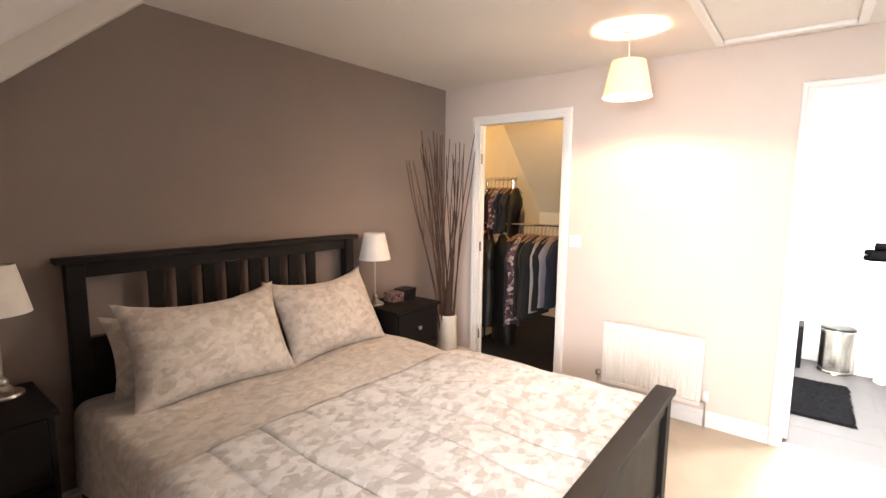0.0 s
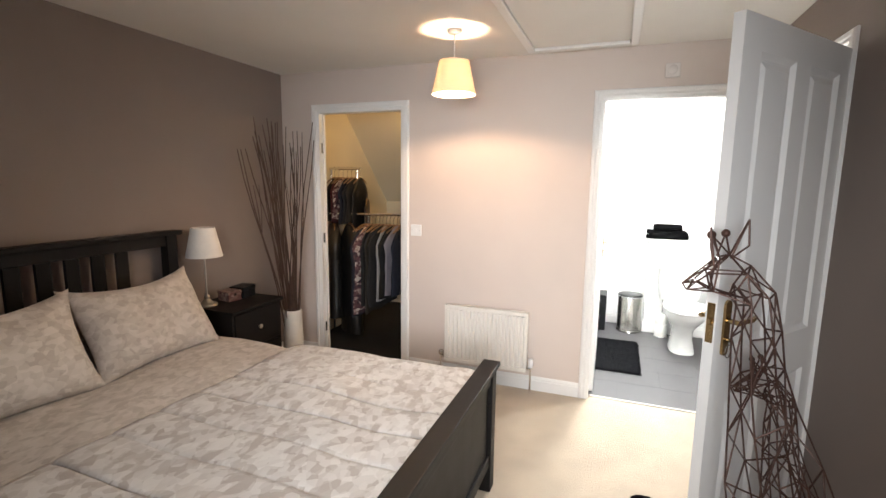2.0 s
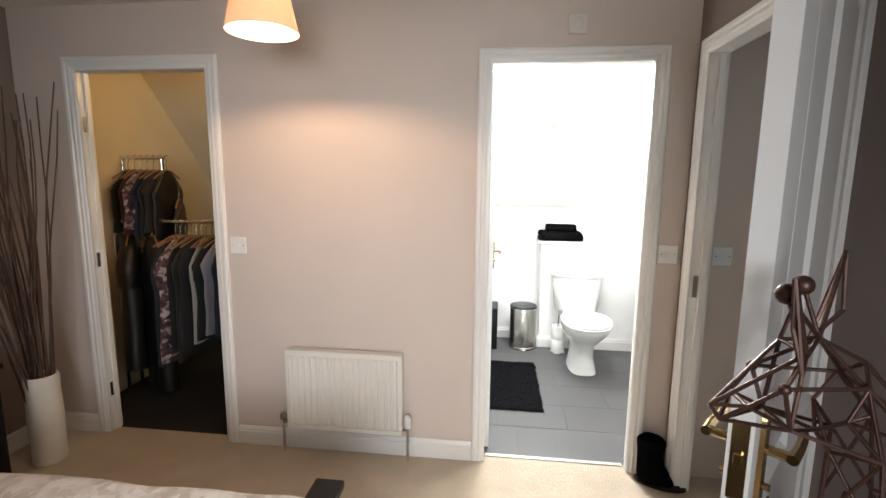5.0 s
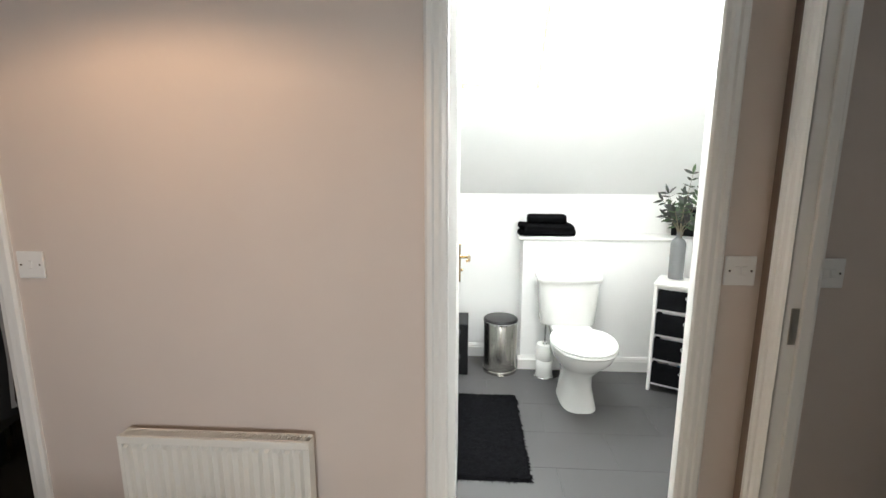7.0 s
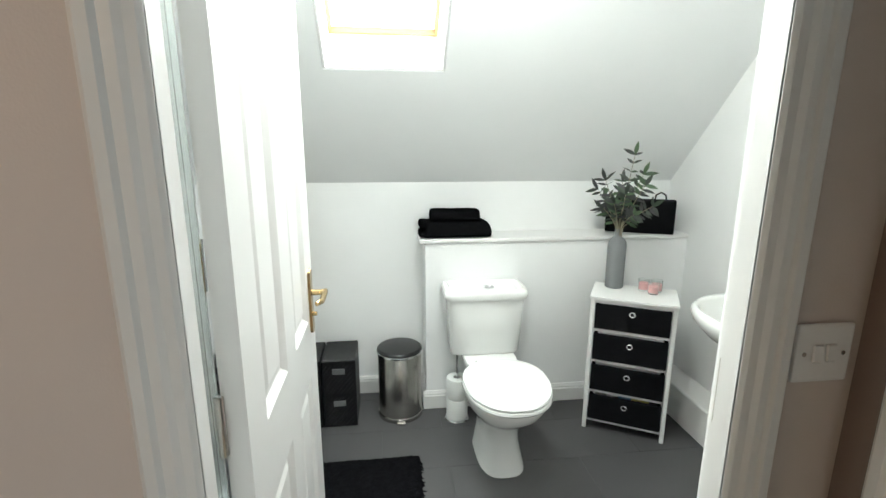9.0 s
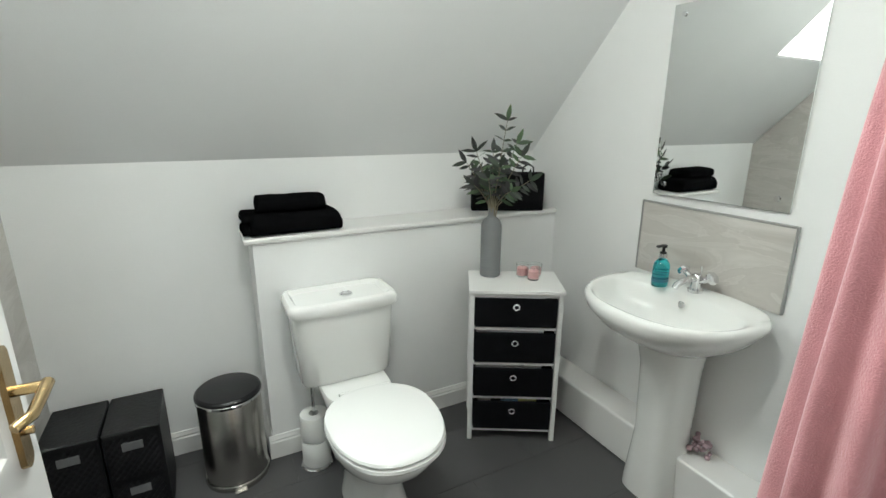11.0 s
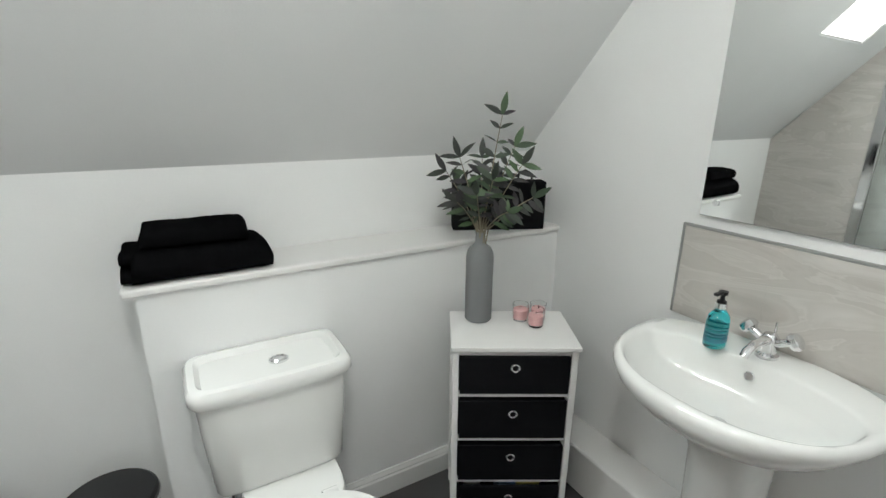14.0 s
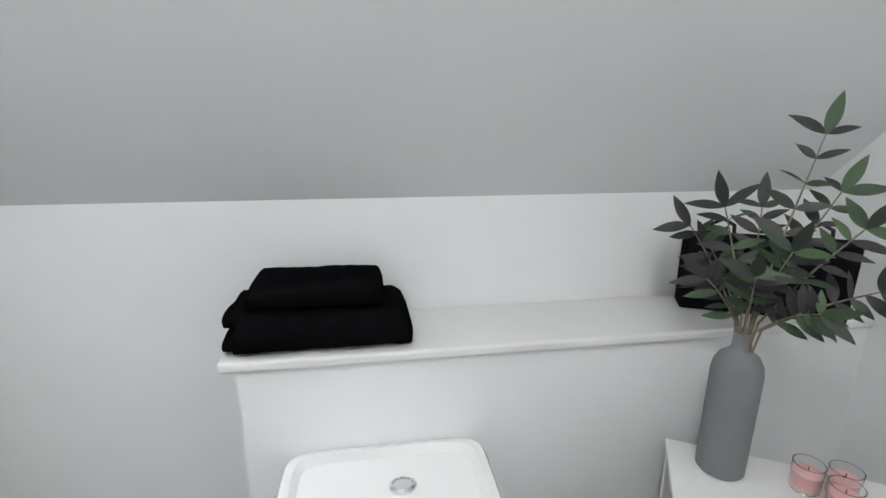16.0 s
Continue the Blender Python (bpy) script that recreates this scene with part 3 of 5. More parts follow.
for x, trv in ((-RW - 0.035, False), (RW + 0.03, True)):
    bm = tube([(x, -0.056, 0.002), (x, -0.056, R0 + 0.02)], 0.0075, 10)
    tube([(x, -0.056, R0 + 0.022), (x + (0.034 if x < 0 else -0.03), -0.056, R0 + 0.022)], 0.010, 10, bm)
    v = part("valve", bm, CHROME, rad, "chrome radiator valve", 40)
    part("cap", lathe([(0, 0), (0.014, 0), (0.018, 0.006), (0.018, 0.05 if trv else 0.03), (0.014, 0.064 if trv else 0.038), (0, 0.066 if trv else 0.04)], 16, centre=(x, -0.056, R0 + 0.032)), PLASTIC if trv else STEEL, v, "", 40)


# ---- pendant lights ----
def pendant(m, label, lit):
    p = thing("pendant_light", m, label, "pendant light", "bedroom pendants")
    part("ceiling_rose", lathe([(0, -0.001), (0.040, -0.001), (0.040, -0.010), (0.030, -0.022), (0.010, -0.026), (0, -0.026)], 24), PLASTIC, p, "", 40)
    part("cord", tube([(0, 0, -0.024), (0, 0, -0.15)], 0.004, 8), PLASTIC, p, "", 60)
    part("bulb_holder", lathe([(0, -0.15), (0.012, -0.15), (0.018, -0.165), (0.018, -0.205), (0.014, -0.215), (0, -0.215)], 16), PLASTIC, p, "", 40)
    part("bulb", lathe([(0.012, -0.215), (0.014, -0.232), (0.026, -0.255), (0.0295, -0.275), (0.026, -0.297), (0.012, -0.309), (0, -0.311)], 20), BULBGLASS if lit else PLASTIC, p, "frosted glass light bulb", 60).visible_shadow = False
    prof = [(0.123, -0.345), (0.084, -0.165)]
    bm = lathe([prof[0], prof[1], (prof[1][0] - 0.002, prof[1][1]), (prof[0][0] - 0.002, prof[0][1]), prof[0]], 48)
    part("shade", bm, SHADE, p, "cream fabric drum lampshade", 40)
    bm = tube([(0.082 * math.cos(a / 24 * 6.2832), 0.082 * math.sin(a / 24 * 6.2832), -0.167) for a in range(25)], 0.0018, 6)
    for a in (0, 2.094, 4.189):
        tube([(0.018 * math.cos(a), 0.018 * math.sin(a), -0.19), (0.082 * math.cos(a), 0.082 * math.sin(a), -0.168)], 0.0016, 6, bm)
    part("wire_ring", bm, STEEL, p)
    return p


SHADE = mat("translucent_shade", (0.78, 0.70, 0.62), 0.85, var=0.03, bump=0.2, bscale=600)
sn, sl = SHADE.node_tree.nodes, SHADE.node_tree.links
tr, mx = sn.new("ShaderNodeBsdfTranslucent"), sn.new("ShaderNodeMixShader")
tr.inputs[0].default_value = (0.88, 0.76, 0.60, 1)
mx.inputs[0].default_value = 0.42
sl.new(sn["Principled BSDF"].outputs[0], mx.inputs[1])
sl.new(tr.outputs[0], mx.inputs[2])
sl.new(mx.outputs[0], sn["Material Output"].inputs[0])
BULBGLASS = mat("glowing_bulb", (0.9, 0.85, 0.75), 0.4, var=0.0, emit=((1.0, 0.72, 0.42), 6.0))
OPAL = mat("opal_glass", (0.85, 0.85, 0.83), 0.3, var=0.0, emit=((1.0, 0.97, 0.92), 3.0))
pendant(pose(-0.357, 2.75, C), "lit pendant light with cream fabric shade", True)
pendant(pose(0.0, 1.19, C), "pendant light with cream fabric shade over the bed", False)


# Fitting is never in view; ring and bowl are assumed around the added lamp.
fitting = thing("ceiling_light", pose(0.98, 3.92, C), "unseen flush ceiling light, assumed opal glass bowl, switched on", "ceiling light")
part("base_ring", lathe([(0.118, -0.001), (0.150, -0.001), (0.152, -0.014), (0.146, -0.026), (0.118, -0.026), (0.118, -0.001)], 48), CHROME, fitting, "chrome base ring", 40)
part("bowl", lathe([(0.117, -0.020), (0.128, -0.040), (0.124, -0.062), (0.100, -0.086), (0.060, -0.100), (0, -0.104)], 48), OPAL, fitting, "lit opal glass bowl", 60).visible_shadow = False


# ---- bed ----
bed = thing("bed", pose(0, 0, 0), "black-brown wooden double bed with slatted headboard", "bed")
BC = 1.475
HB = -1.985
hb = part("headboard", box((HB - 0.012, BC - 0.72, 0.30), (HB + 0.012, BC + 0.72, 0.75), 0.002, 1), BLACKWOOD, bed)
for y in (-0.745, 0.745):
    part("post", box((HB - 0.030, BC + y - 0.034, 0), (HB + 0.030, BC + y + 0.034, 1.130), 0.004), BLACKWOOD, hb)
part("top_rail", box((HB - 0.018, BC - 0.712, 1.068), (HB + 0.018, BC + 0.712, 1.130), 0.003), BLACKWOOD, hb)
part("cap_rail", box((HB - 0.040, BC - 0.812, 1.131), (HB + 0.042, BC + 0.812, 1.157), 0.006, 3), BLACKWOOD, hb)
part("lower_rail", box((HB - 0.018, BC - 0.712, 0.72), (HB + 0.018, BC + 0.712, 0.80), 0.003), BLACKWOOD, hb)
for i in range(8):
    y = BC - 0.432 + i * 0.1262
    part("slat", box((HB - 0.010, y - 0.033, 0.79), (HB + 0.010, y + 0.033, 1.075), 0.002, 1), BLACKWOOD, hb)
fb = part("footboard", box((0.020, BC - 0.69, 0.16), (0.038, BC + 0.69, 0.555), 0.002, 1), BLACKWOOD, bed)
for y in (-0.735, 0.735):
    part("post", box((0.002, BC + y - 0.034, 0), (0.058, BC + y + 0.034, 0.605), 0.004), BLACKWOOD, fb)
part("top_rail", box((0.010, BC - 0.70, 0.545), (0.050, BC + 0.70, 0.605), 0.003), BLACKWOOD, fb)
part("cap_rail", box((-0.012, BC - 0.789, 0.606), (0.070, BC + 0.789, 0.630), 0.006, 3), BLACKWOOD, fb)
part("bottom_rail", box((0.010, BC - 0.70, 0.13), (0.050, BC + 0.70, 0.19), 0.003), BLACKWOOD, fb)
for y in (-0.735, 0.735):
    part("side_rail", box((HB + 0.03, BC + y - 0.014, 0.17), (0.01, BC + y + 0.014, 0.33), 0.003), BLACKWOOD, bed)
mattress = thing("mattress", pose(0, 0, 0), "white mattress hidden under patterned bedding", "mattress")
part("body", box((HB + 0.03, BC - 0.715, 0.30), (-0.004, BC + 0.715, 0.515), 0.04, 3), PAPER, mattress)


def cover_point(x, s, half, top, drop, lift):
    """A point of bedding: s from -1 to 1 across the bed, over the edge and down its side."""
    flat = 0.80
    r = 0.055
    k = abs(s)
    sg = 1 if s > 0 else -1
    wob = 0.006 * math.sin(9 * x + 3 * s) + 0.014 * noise.noise((x * 2.1, s * 2.7, 3.0)) + 0.006 * noise.noise((x * 6, s * 7, 8.0))
    if k < flat:
        u = k / flat
        return Vector((x, BC + sg * u * (half - r), top + lift + wob - 0.012 * u ** 4))
    u = (k - flat) / (1 - flat)
    a = min(1, u * 3) * math.pi / 2
    d = max(0, u - 1 / 3) * 1.5 * drop
    ripple = 0.016 * math.sin(x * 16 + sg) * u + 0.012 * noise.noise((x * 5, sg * 2.0, 1.0)) * u
    return Vector((x, BC + sg * (half - r + r * math.sin(a) + 0.02 * u + ripple), top + lift + wob - 0.012 - r * (1 - math.cos(a)) - d))


def cover(name, mtl, x0, x1, half, top, drop, quilted, label, category, lift=0.0):
    nu, nv = int((x1 - x0) / 0.022), 300 if quilted else 110
    bm = bmesh.new()
    grid = []
    for i in range(nu + 1):
        x = x0 + (x1 - x0) * i / nu
        row = []
        for j in range(nv + 1):
            s = -1 + 2 * j / nv
            e = min(1.0, min(i, nu - i) / 3.0)
            puff = 0.0
            if quilted:
                y = (BC + s / 0.80 * half)
                ph = (y - 0.69) / 0.2 + 0.5
                f = abs(ph - math.floor(ph) - 0.5) * 2
                puff = 0.011 * (1 - f ** 14) + 0.004 * noise.noise((x * 7, y * 9, 5.0)) * (1 - f)
            p = cover_point(x, s, half, top, drop, lift * (0.4 + 0.6 * e) + puff)
            row.append(bm.verts.new(p))
        grid.append(row)
    for a, b in zip(grid, grid[1:]):
        for j in range(nv):
            bm.faces.new((a[j], a[j + 1], b[j + 1], b[j]))
    ob = part(name, bm, mtl, None, "", 70)
    md = ob.modifiers.new("thickness", 'SOLIDIFY')
    md.thickness, md.offset = 0.008, -1
    return tagged(ob, label, category)


cover("duvet", PRINT, HB + 0.045, -0.90, 0.795, 0.553, 0.26, False, "beige leaf-print cotton duvet spread on the bed", "duvet")
# Thread tone is darkened to carry the shade of the quilting grooves.
THREAD = mat("stitching_groove_shade", (0.40, 0.355, 0.32), 0.8, var=0.2, scale=60)
spread = cover("quilted_bedspread", QUILT, -1.08, -0.018, 0.808, 0.560, 0.27, True, "pale quilted leaf-print bedspread over the foot half", "bedspread", 0.012)
for k in range(10):
    y = 0.69 + k * 0.2
    if 0.72 < y < 2.24:
        s = (y - BC) / 0.808 * 0.80
        pts = [cover_point(-1.07 + i * 0.0345, s, 0.808, 0.560, 0.27, 0.0135) for i in range(31)]
        part("stitch_line", tube(pts, 0.0021, 5), THREAD, spread)


def pillow(m, w, h, t, label, seed):
    """A soft pillow in a flanged case: x across, z up, y through."""
    bm = bmesh.new()
    n = 26
    rnd = Vector((seed * 3.1, seed * 1.7, 0))
    sides = []
    for sg in (1, -1):
        g = []
        for i in range(n + 1):
            row = []
            for j in range(n + 1):
                u, v = -1 + 2 * i / n, -1 + 2 * j / n
                pinch_u, pinch_v = 1 - 0.10 * (1 - v * v) * abs(u) ** 3, 1 - 0.13 * (1 - u * u) * abs(v) ** 3
                full = max(0, (1 - abs(u) ** 2.6)) ** 0.62 * max(0, (1 - abs(v) ** 2.6)) ** 0.62
                wr = 0.010 * noise.noise(rnd + Vector((u * 3, v * 3, sg))) + 0.004 * noise.noise(rnd + Vector((u * 8, v * 8, sg)))
                sag = (0.035 * u * u - 0.016) * (v if v > 0 else 0)
                row.append(m @ Vector((u * w / 2 * pinch_u, sg * (t / 2 * full + 0.003) + wr * full, v * h / 2 * pinch_v + sag)))
            g.append(row)
        sides.append(g)
    for g in sides:
        vs = [[bm.verts.new(p) for p in row] for row in g]
        for a, b in zip(vs, vs[1:]):
            for j in range(n):
                bm.faces.new((a[j], a[j + 1], b[j + 1], b[j]))
    bmesh.ops.remove_doubles(bm, verts=bm.verts, dist=0.0075)
    return tagged(part("pillow", bm, PRINT, None, "", 75), label, "pillow", "pillows on the bed")


pillow(pose(-1.68, 1.160, 0.745, -29, 0, 87), 0.735, 0.47, 0.19, "beige leaf-print pillow leaning on the headboard", 1)
pillow(pose(-1.685, 1.835, 0.745, -30, 0, 92), 0.70, 0.47, 0.19, "beige leaf-print pillow leaning beside another pillow", 2)
pillow(pose(-1.855, 1.14, 0.70, -14, 0, 90), 0.72, 0.38, 0.13, "beige leaf-print pillow tucked behind the front pillow", 3)
pillow(pose(-1.858, 1.83, 0.69, -14, 0, 90), 0.68, 0.36, 0.12, "beige leaf-print pillow behind, against the headboard", 4)


# ---- nightstands and what stands on them ----
def nightstand(y0, label):
    n = thing("nightstand", pose(-2.035, y0, 0), label, "nightstand", "nightstands by the bed")
    w, d, h = 0.445, 0.385, 0.65
    part("top", box((-0.0, -0.012, h - 0.022), (d + 0.012, w + 0.012, h), 0.004), BLACKWOOD, n)
    body = bmesh.new()
    for a, b in (((0.01, 0, 0.10), (d - 0.008, 0.018, h - 0.0225)), ((0.01, w - 0.018, 0.10), (d - 0.008, w, h - 0.0225)), ((0.0, 0.018, 0.10), (0.012, w - 0.018, h - 0.0225)), ((0.01, 0.018, 0.10), (d - 0.01, w - 0.018, 0.122)), ((0.01, 0.018, 0.36), (d - 0.01, w - 0.018, 0.375))):
        add_box(body, a, b)
    part("body", body, BLACKWOOD, n)
    for x in (0.022, d - 0.022):
        for y in (0.02, w - 0.02):
            part("leg", box((x - 0.02, y - 0.02, 0), (x + 0.02, y + 0.02, 0.12), 0.003, 1), BLACKWOOD, n)
    for z0, z1 in ((0.13, 0.355), (0.38, 0.62)):
        dr = part("drawer", box((d - 0.02, 0.022, z0), (d - 0.002, w - 0.022, z1), 0.003), BLACKWOOD, n)
        part("knob", lathe([(0, 0), (0.006, 0), (0.006, 0.010), (0.014, 0.016), (0.015, 0.022), (0.010, 0.027), (0, 0.028)], 16), NICKEL, dr, "small metal knob", 40).matrix_local = pose(d - 0.002, w / 2, (z0 + z1) / 2, 0, 90, 0)
    return n


nightstand(2.352, "black-brown wooden nightstand with drawers beside the closet")
nightstand(0.115, "black-brown wooden nightstand in shade by the window")


def table_lamp(m, label):
    p = thing("table_lamp", m, label, "table lamp", "bedside lamps")
    part("base", lathe([(0, 0), (0.062, 0), (0.064, 0.006), (0.060, 0.014), (0.046, 0.020), (0.034, 0.024), (0.024, 0.038), (0.016, 0.046), (0.019, 0.054), (0.017, 0.066), (0.008, 0.074), (0, 0.076)], 32), NICKEL, p, "brushed nickel foot", 40)
    part("stem", tube([(0, 0, 0.074), (0, 0, 0.385)], 0.0055, 10), NICKEL, p, "", 60)
    bm = lathe([(0.110, 0.325), (0.071, 0.510), (0.069, 0.510), (0.108, 0.325), (0.110, 0.325)], 40)
    part("shade", bm, LINEN_SHADE, p, "white fabric cone shade", 40)
    bm = tube([(0.070 * math.cos(a / 24 * 6.2832), 0.070 * math.sin(a / 24 * 6.2832), 0.505) for a in range(25)], 0.0015, 5)
    for a in (0.5, 2.6, 4.7):
        tube([(0, 0, 0.380), (0.070 * math.cos(a), 0.070 * math.sin(a), 0.505)], 0.0014, 5, bm)
    part("shade_carrier", bm, STEEL, p)
    return p


table_lamp(pose(-1.92, 2.415, 0.651), "table lamp with nickel foot and white shade by the boxes")
table_lamp(pose(-1.925, 0.467, 0.651), "table lamp with nickel foot and white shade near the window")
FLORAL = shards("floral_box_paper", ((0.10, 0.035, 0.035), (0.16, 0.09, 0.07), (0.30, 0.20, 0.17)), 60, 0.4, 0.0)


def trinket_box(m, w, d, h, mtl, label):
    t = thing("trinket_box", m, label, "box")
    part("body", box((-d / 2, -w / 2, 0), (d / 2, w / 2, h * 0.68), 0.003), mtl, t)
    part("lid", box((-d / 2 - 0.003, -w / 2 - 0.003, h * 0.69), (d / 2 + 0.003, w / 2 + 0.003, h), 0.004), mtl, t)
    part("clasp", box((d / 2 + 0.001, -0.008, h * 0.55), (d / 2 + 0.006, 0.008, h * 0.8), 0.002, 1), BLACKGLOSS, t)


trinket_box(pose(-1.90, 2.585, 0.651, 0, 0, -8), 0.10, 0.11, 0.068, FLORAL, "small dark red floral trinket box on the nightstand")
trinket_box(pose(-1.895, 2.70, 0.651, 0, 0, 6), 0.125, 0.11, 0.078, BLACKGLOSS, "small black leatherette box on the nightstand")

# ---- tall vase with twigs ----
tv = thing("floor_vase", pose(-1.795, 3.10, 0), "tall white ribbed floor vase with dark twigs", "vase")
prof = [(0, 0.0), (0.070, 0.0), (0.074, 0.01)]
prof += [(0.074 + (0.0012 if i % 2 else 0.0) - 0.002 * math.sin(i * 0.22), 0.012 + i * 0.0103) for i in range(1, 43)]
prof += [(0.070, 0.462), (0.062, 0.462), (0.060, 0.40), (0.060, 0.02), (0, 0.02)]
part("body", lathe(prof, 36), VASEWHITE, tv, "white ribbed ceramic body", 30)
rng = random.Random(4)
for k in range(30):
    a = rng.uniform(0, 6.283)
    fan = (k % 17) / 16 + rng.uniform(-0.05, 0.05)
    hx, hy = -0.12 + 0.29 * fan + rng.uniform(-0.03, 0.03), -0.255 + 0.29 * fan + rng.uniform(-0.09, 0.09)
    ztop = rng.uniform(1.66, 1.90)
    pts = []
    for i in range(9):
        u = i / 8
        bend = 0.018 * math.sin(u * 7 + k) * u
        pts.append((0.03 * math.cos(a * 1.7) + hx * u ** 1.25 + bend, 0.03 * math.sin(a * 1.7) + hy * u ** 1.25 + bend * 0.7, 0.05 + (ztop - 0.05) * u))
    twig = part("twig", tube(pts, 0.0062, 6, None, 0.0028), TWIG, tv, "", 60)
    if k % 3 == 0:
        p, q = Vector(pts[5]), Vector(pts[6])
        end = p.lerp(q, 0.5) + Vector((rng.uniform(-0.05, 0.05), rng.uniform(-0.04, 0.04), 0.26))
        part("side_twig", tube([p, p.lerp(end, 0.5) + Vector((0.008, 0, 0)), end], 0.0035, 5, None, 0.0018), TWIG, twig, "", 60)


# ---- wire giraffes by the door ----
def wire_giraffe(m, label, r=0.0027):
    """A cage of straight wires over cross-sections from the throat down to the belly, with a faceted head and four legs."""
    sections = (((0.866, 1.160), (0.912, 1.249), 0.030), ((0.886, 1.132), (0.978, 1.176), 0.042), ((0.882, 1.036), (1.004, 1.067), 0.050),
                ((0.890, 0.889), (1.021, 0.959), 0.062), ((0.898, 0.740), (1.060, 0.850), 0.080), ((0.905, 0.580), (1.140, 0.680), 0.098), ((0.930, 0.420), (1.215, 0.500), 0.095))
    bm = bmesh.new()
    X0, Y0 = 1.0, 0.0

    def P(x, y, z):
        return Vector((x - X0, y, z))

    def wire(a, b, k=1.0):
        tube([a, b], r * k, 6, bm)
    rings = []
    for (fx, fz), (bx, bz), h in sections:
        f, b = Vector((fx, fz)), Vector((bx, bz))
        q, w = f.lerp(b, 0.30), f.lerp(b, 0.75)
        rings.append([P(f.x, 0, f.y), P(q.x, -h, q.y), P(w.x, -h * 0.85, w.y), P(b.x, 0, b.y), P(w.x, h * 0.85, w.y), P(q.x, h, q.y)])
    for i, ring in enumerate(rings):
        for k in range(6):
            if i in (0, 3, 6) or (k + i) % 2:
                wire(ring[k], ring[(k + 1) % 6])
    for i in range(len(rings) - 1):
        for k in range(6):
            wire(rings[i][k], rings[i + 1][k])
            wire(rings[i][k], rings[i + 1][(k + (1 if (i + k) % 2 else -1)) % 6], 0.9)
    nose, chin = P(0.742, 0, 1.185), P(0.755, 0, 1.166)
    jl, jr = P(0.820, -0.030, 1.172), P(0.820, 0.030, 1.172)
    ml, mr = P(0.775, -0.022, 1.195), P(0.775, 0.022, 1.195)
    el, er = P(0.805, -0.036, 1.225), P(0.805, 0.036, 1.225)
    bl, br = P(0.829, -0.026, 1.265), P(0.829, 0.026, 1.265)
    crown = P(0.857, 0, 1.277)
    for a, b in ((nose, chin), (nose, ml), (nose, mr), (chin, ml), (chin, mr), (chin, jl), (chin, jr), (ml, jl), (mr, jr), (ml, el), (mr, er), (jl, el), (jr, er), (el, bl), (er, br),
                 (bl, br), (nose, bl), (nose, br), (bl, crown), (br, crown), (jl, jr), (ml, mr), (el, crown), (er, crown), (jl, bl), (jr, br)):
        wire(a, b)
    for a in (jl, jr, el, er):
        wire(a, rings[0][0 if a in (jl, jr) else (2 if a is el else 4)])
    wire(crown, rings[0][3])
    wire(jl, rings[1][1])
    wire(jr, rings[1][5])
    wire(crown, rings[1][2])
    wire(crown, rings[1][4])
    for s, tip in ((-1, P(0.796, -0.045, 1.357)), (1, P(0.908, 0.050, 1.376))):
        a, b = (bl, P(0.80, -0.045, 1.30)) if s < 0 else (crown, P(0.914, 0.05, 1.300))
        base = P(0.812, -0.05, 1.25) if s < 0 else P(0.868, 0.035, 1.262)
        for p, q in ((a, tip), (tip, b), (b, base), (base, a), (base, tip)):
            wire(p, q)
    balls = []
    for s, top in ((-1, P(0.803, -0.022, 1.334)), (1, P(0.846, 0.022, 1.336))):
        foot = bl if s < 0 else br
        wire(foot, top)
        wire(crown, top)
        balls.append(top)
    for k, foot in ((1, (0.90, -0.085)), (5, (0.90, 0.085)), (2, (1.19, -0.085)), (4, (1.19, 0.085))):
        top = rings[6][k]
        knee = P(foot[0] + (0.015 if foot[0] < 1 else -0.02), foot[1], 0.24)
        end = P(foot[0], foot[1], 0.004)
        for dx in (-0.022, 0.022):
            wire(top + Vector((dx, 0, 0)), knee + Vector((dx * 0.5, 0, 0)))
            wire(knee + Vector((dx * 0.5, 0, 0)), end)
        wire(rings[5][k], knee)
        wire(rings[6][(k + 1) % 6], knee)
    for p in balls + [el, er]:
        rad_ = 0.0125 if p in balls else 0.007
        bmesh.ops.create_icosphere(bm, subdivisions=2, radius=rad_, matrix=Matrix.Translation(p))
    ob = part("wire_giraffe", bm, WICK, None, "", 60)
    ob.matrix_world = m
    return tagged(ob, label, "sculpture", "wire giraffes")


wire_giraffe(pose(1.0, 1.70, 0), "tall bronze wire giraffe sculpture before the open door")
small = wire_giraffe(pose(1.11, 1.845, 0), "small bronze wire giraffe sculpture behind the tall one", 0.0036)
small.scale = (0.70, 0.70, 0.70)


def slipper(m, label):
    s = thing("slipper", m, label, "slipper")
    bm = lathe([(0, 0), (0.040, 0.0), (0.046, 0.008), (0.044, 0.018), (0, 0.018)], 24, sy=2.6)
    part("sole", bm, BLACKGLOSS, s, "", 40)
    bm = bmesh.new()
    bmesh.ops.create_icosphere(bm, subdivisions=4, radius=1.0)
    for v in bm.verts:
        f = 1 + 0.10 * noise.noise(v.co * 9) + 0.05 * noise.noise(v.co * 21)
        v.co = Vector((v.co.x * 0.052 * f, 0.035 + v.co.y * 0.082 * f, 0.018 + max(0, v.co.z) * 0.062 * f))
    part("upper", bm, BLACKTOWEL, s, "fluffy black upper", 80)


slipper(pose(0.785, 2.275, 0, 0, 0, 65), "fluffy black slipper lying at the foot of the bedroom door")


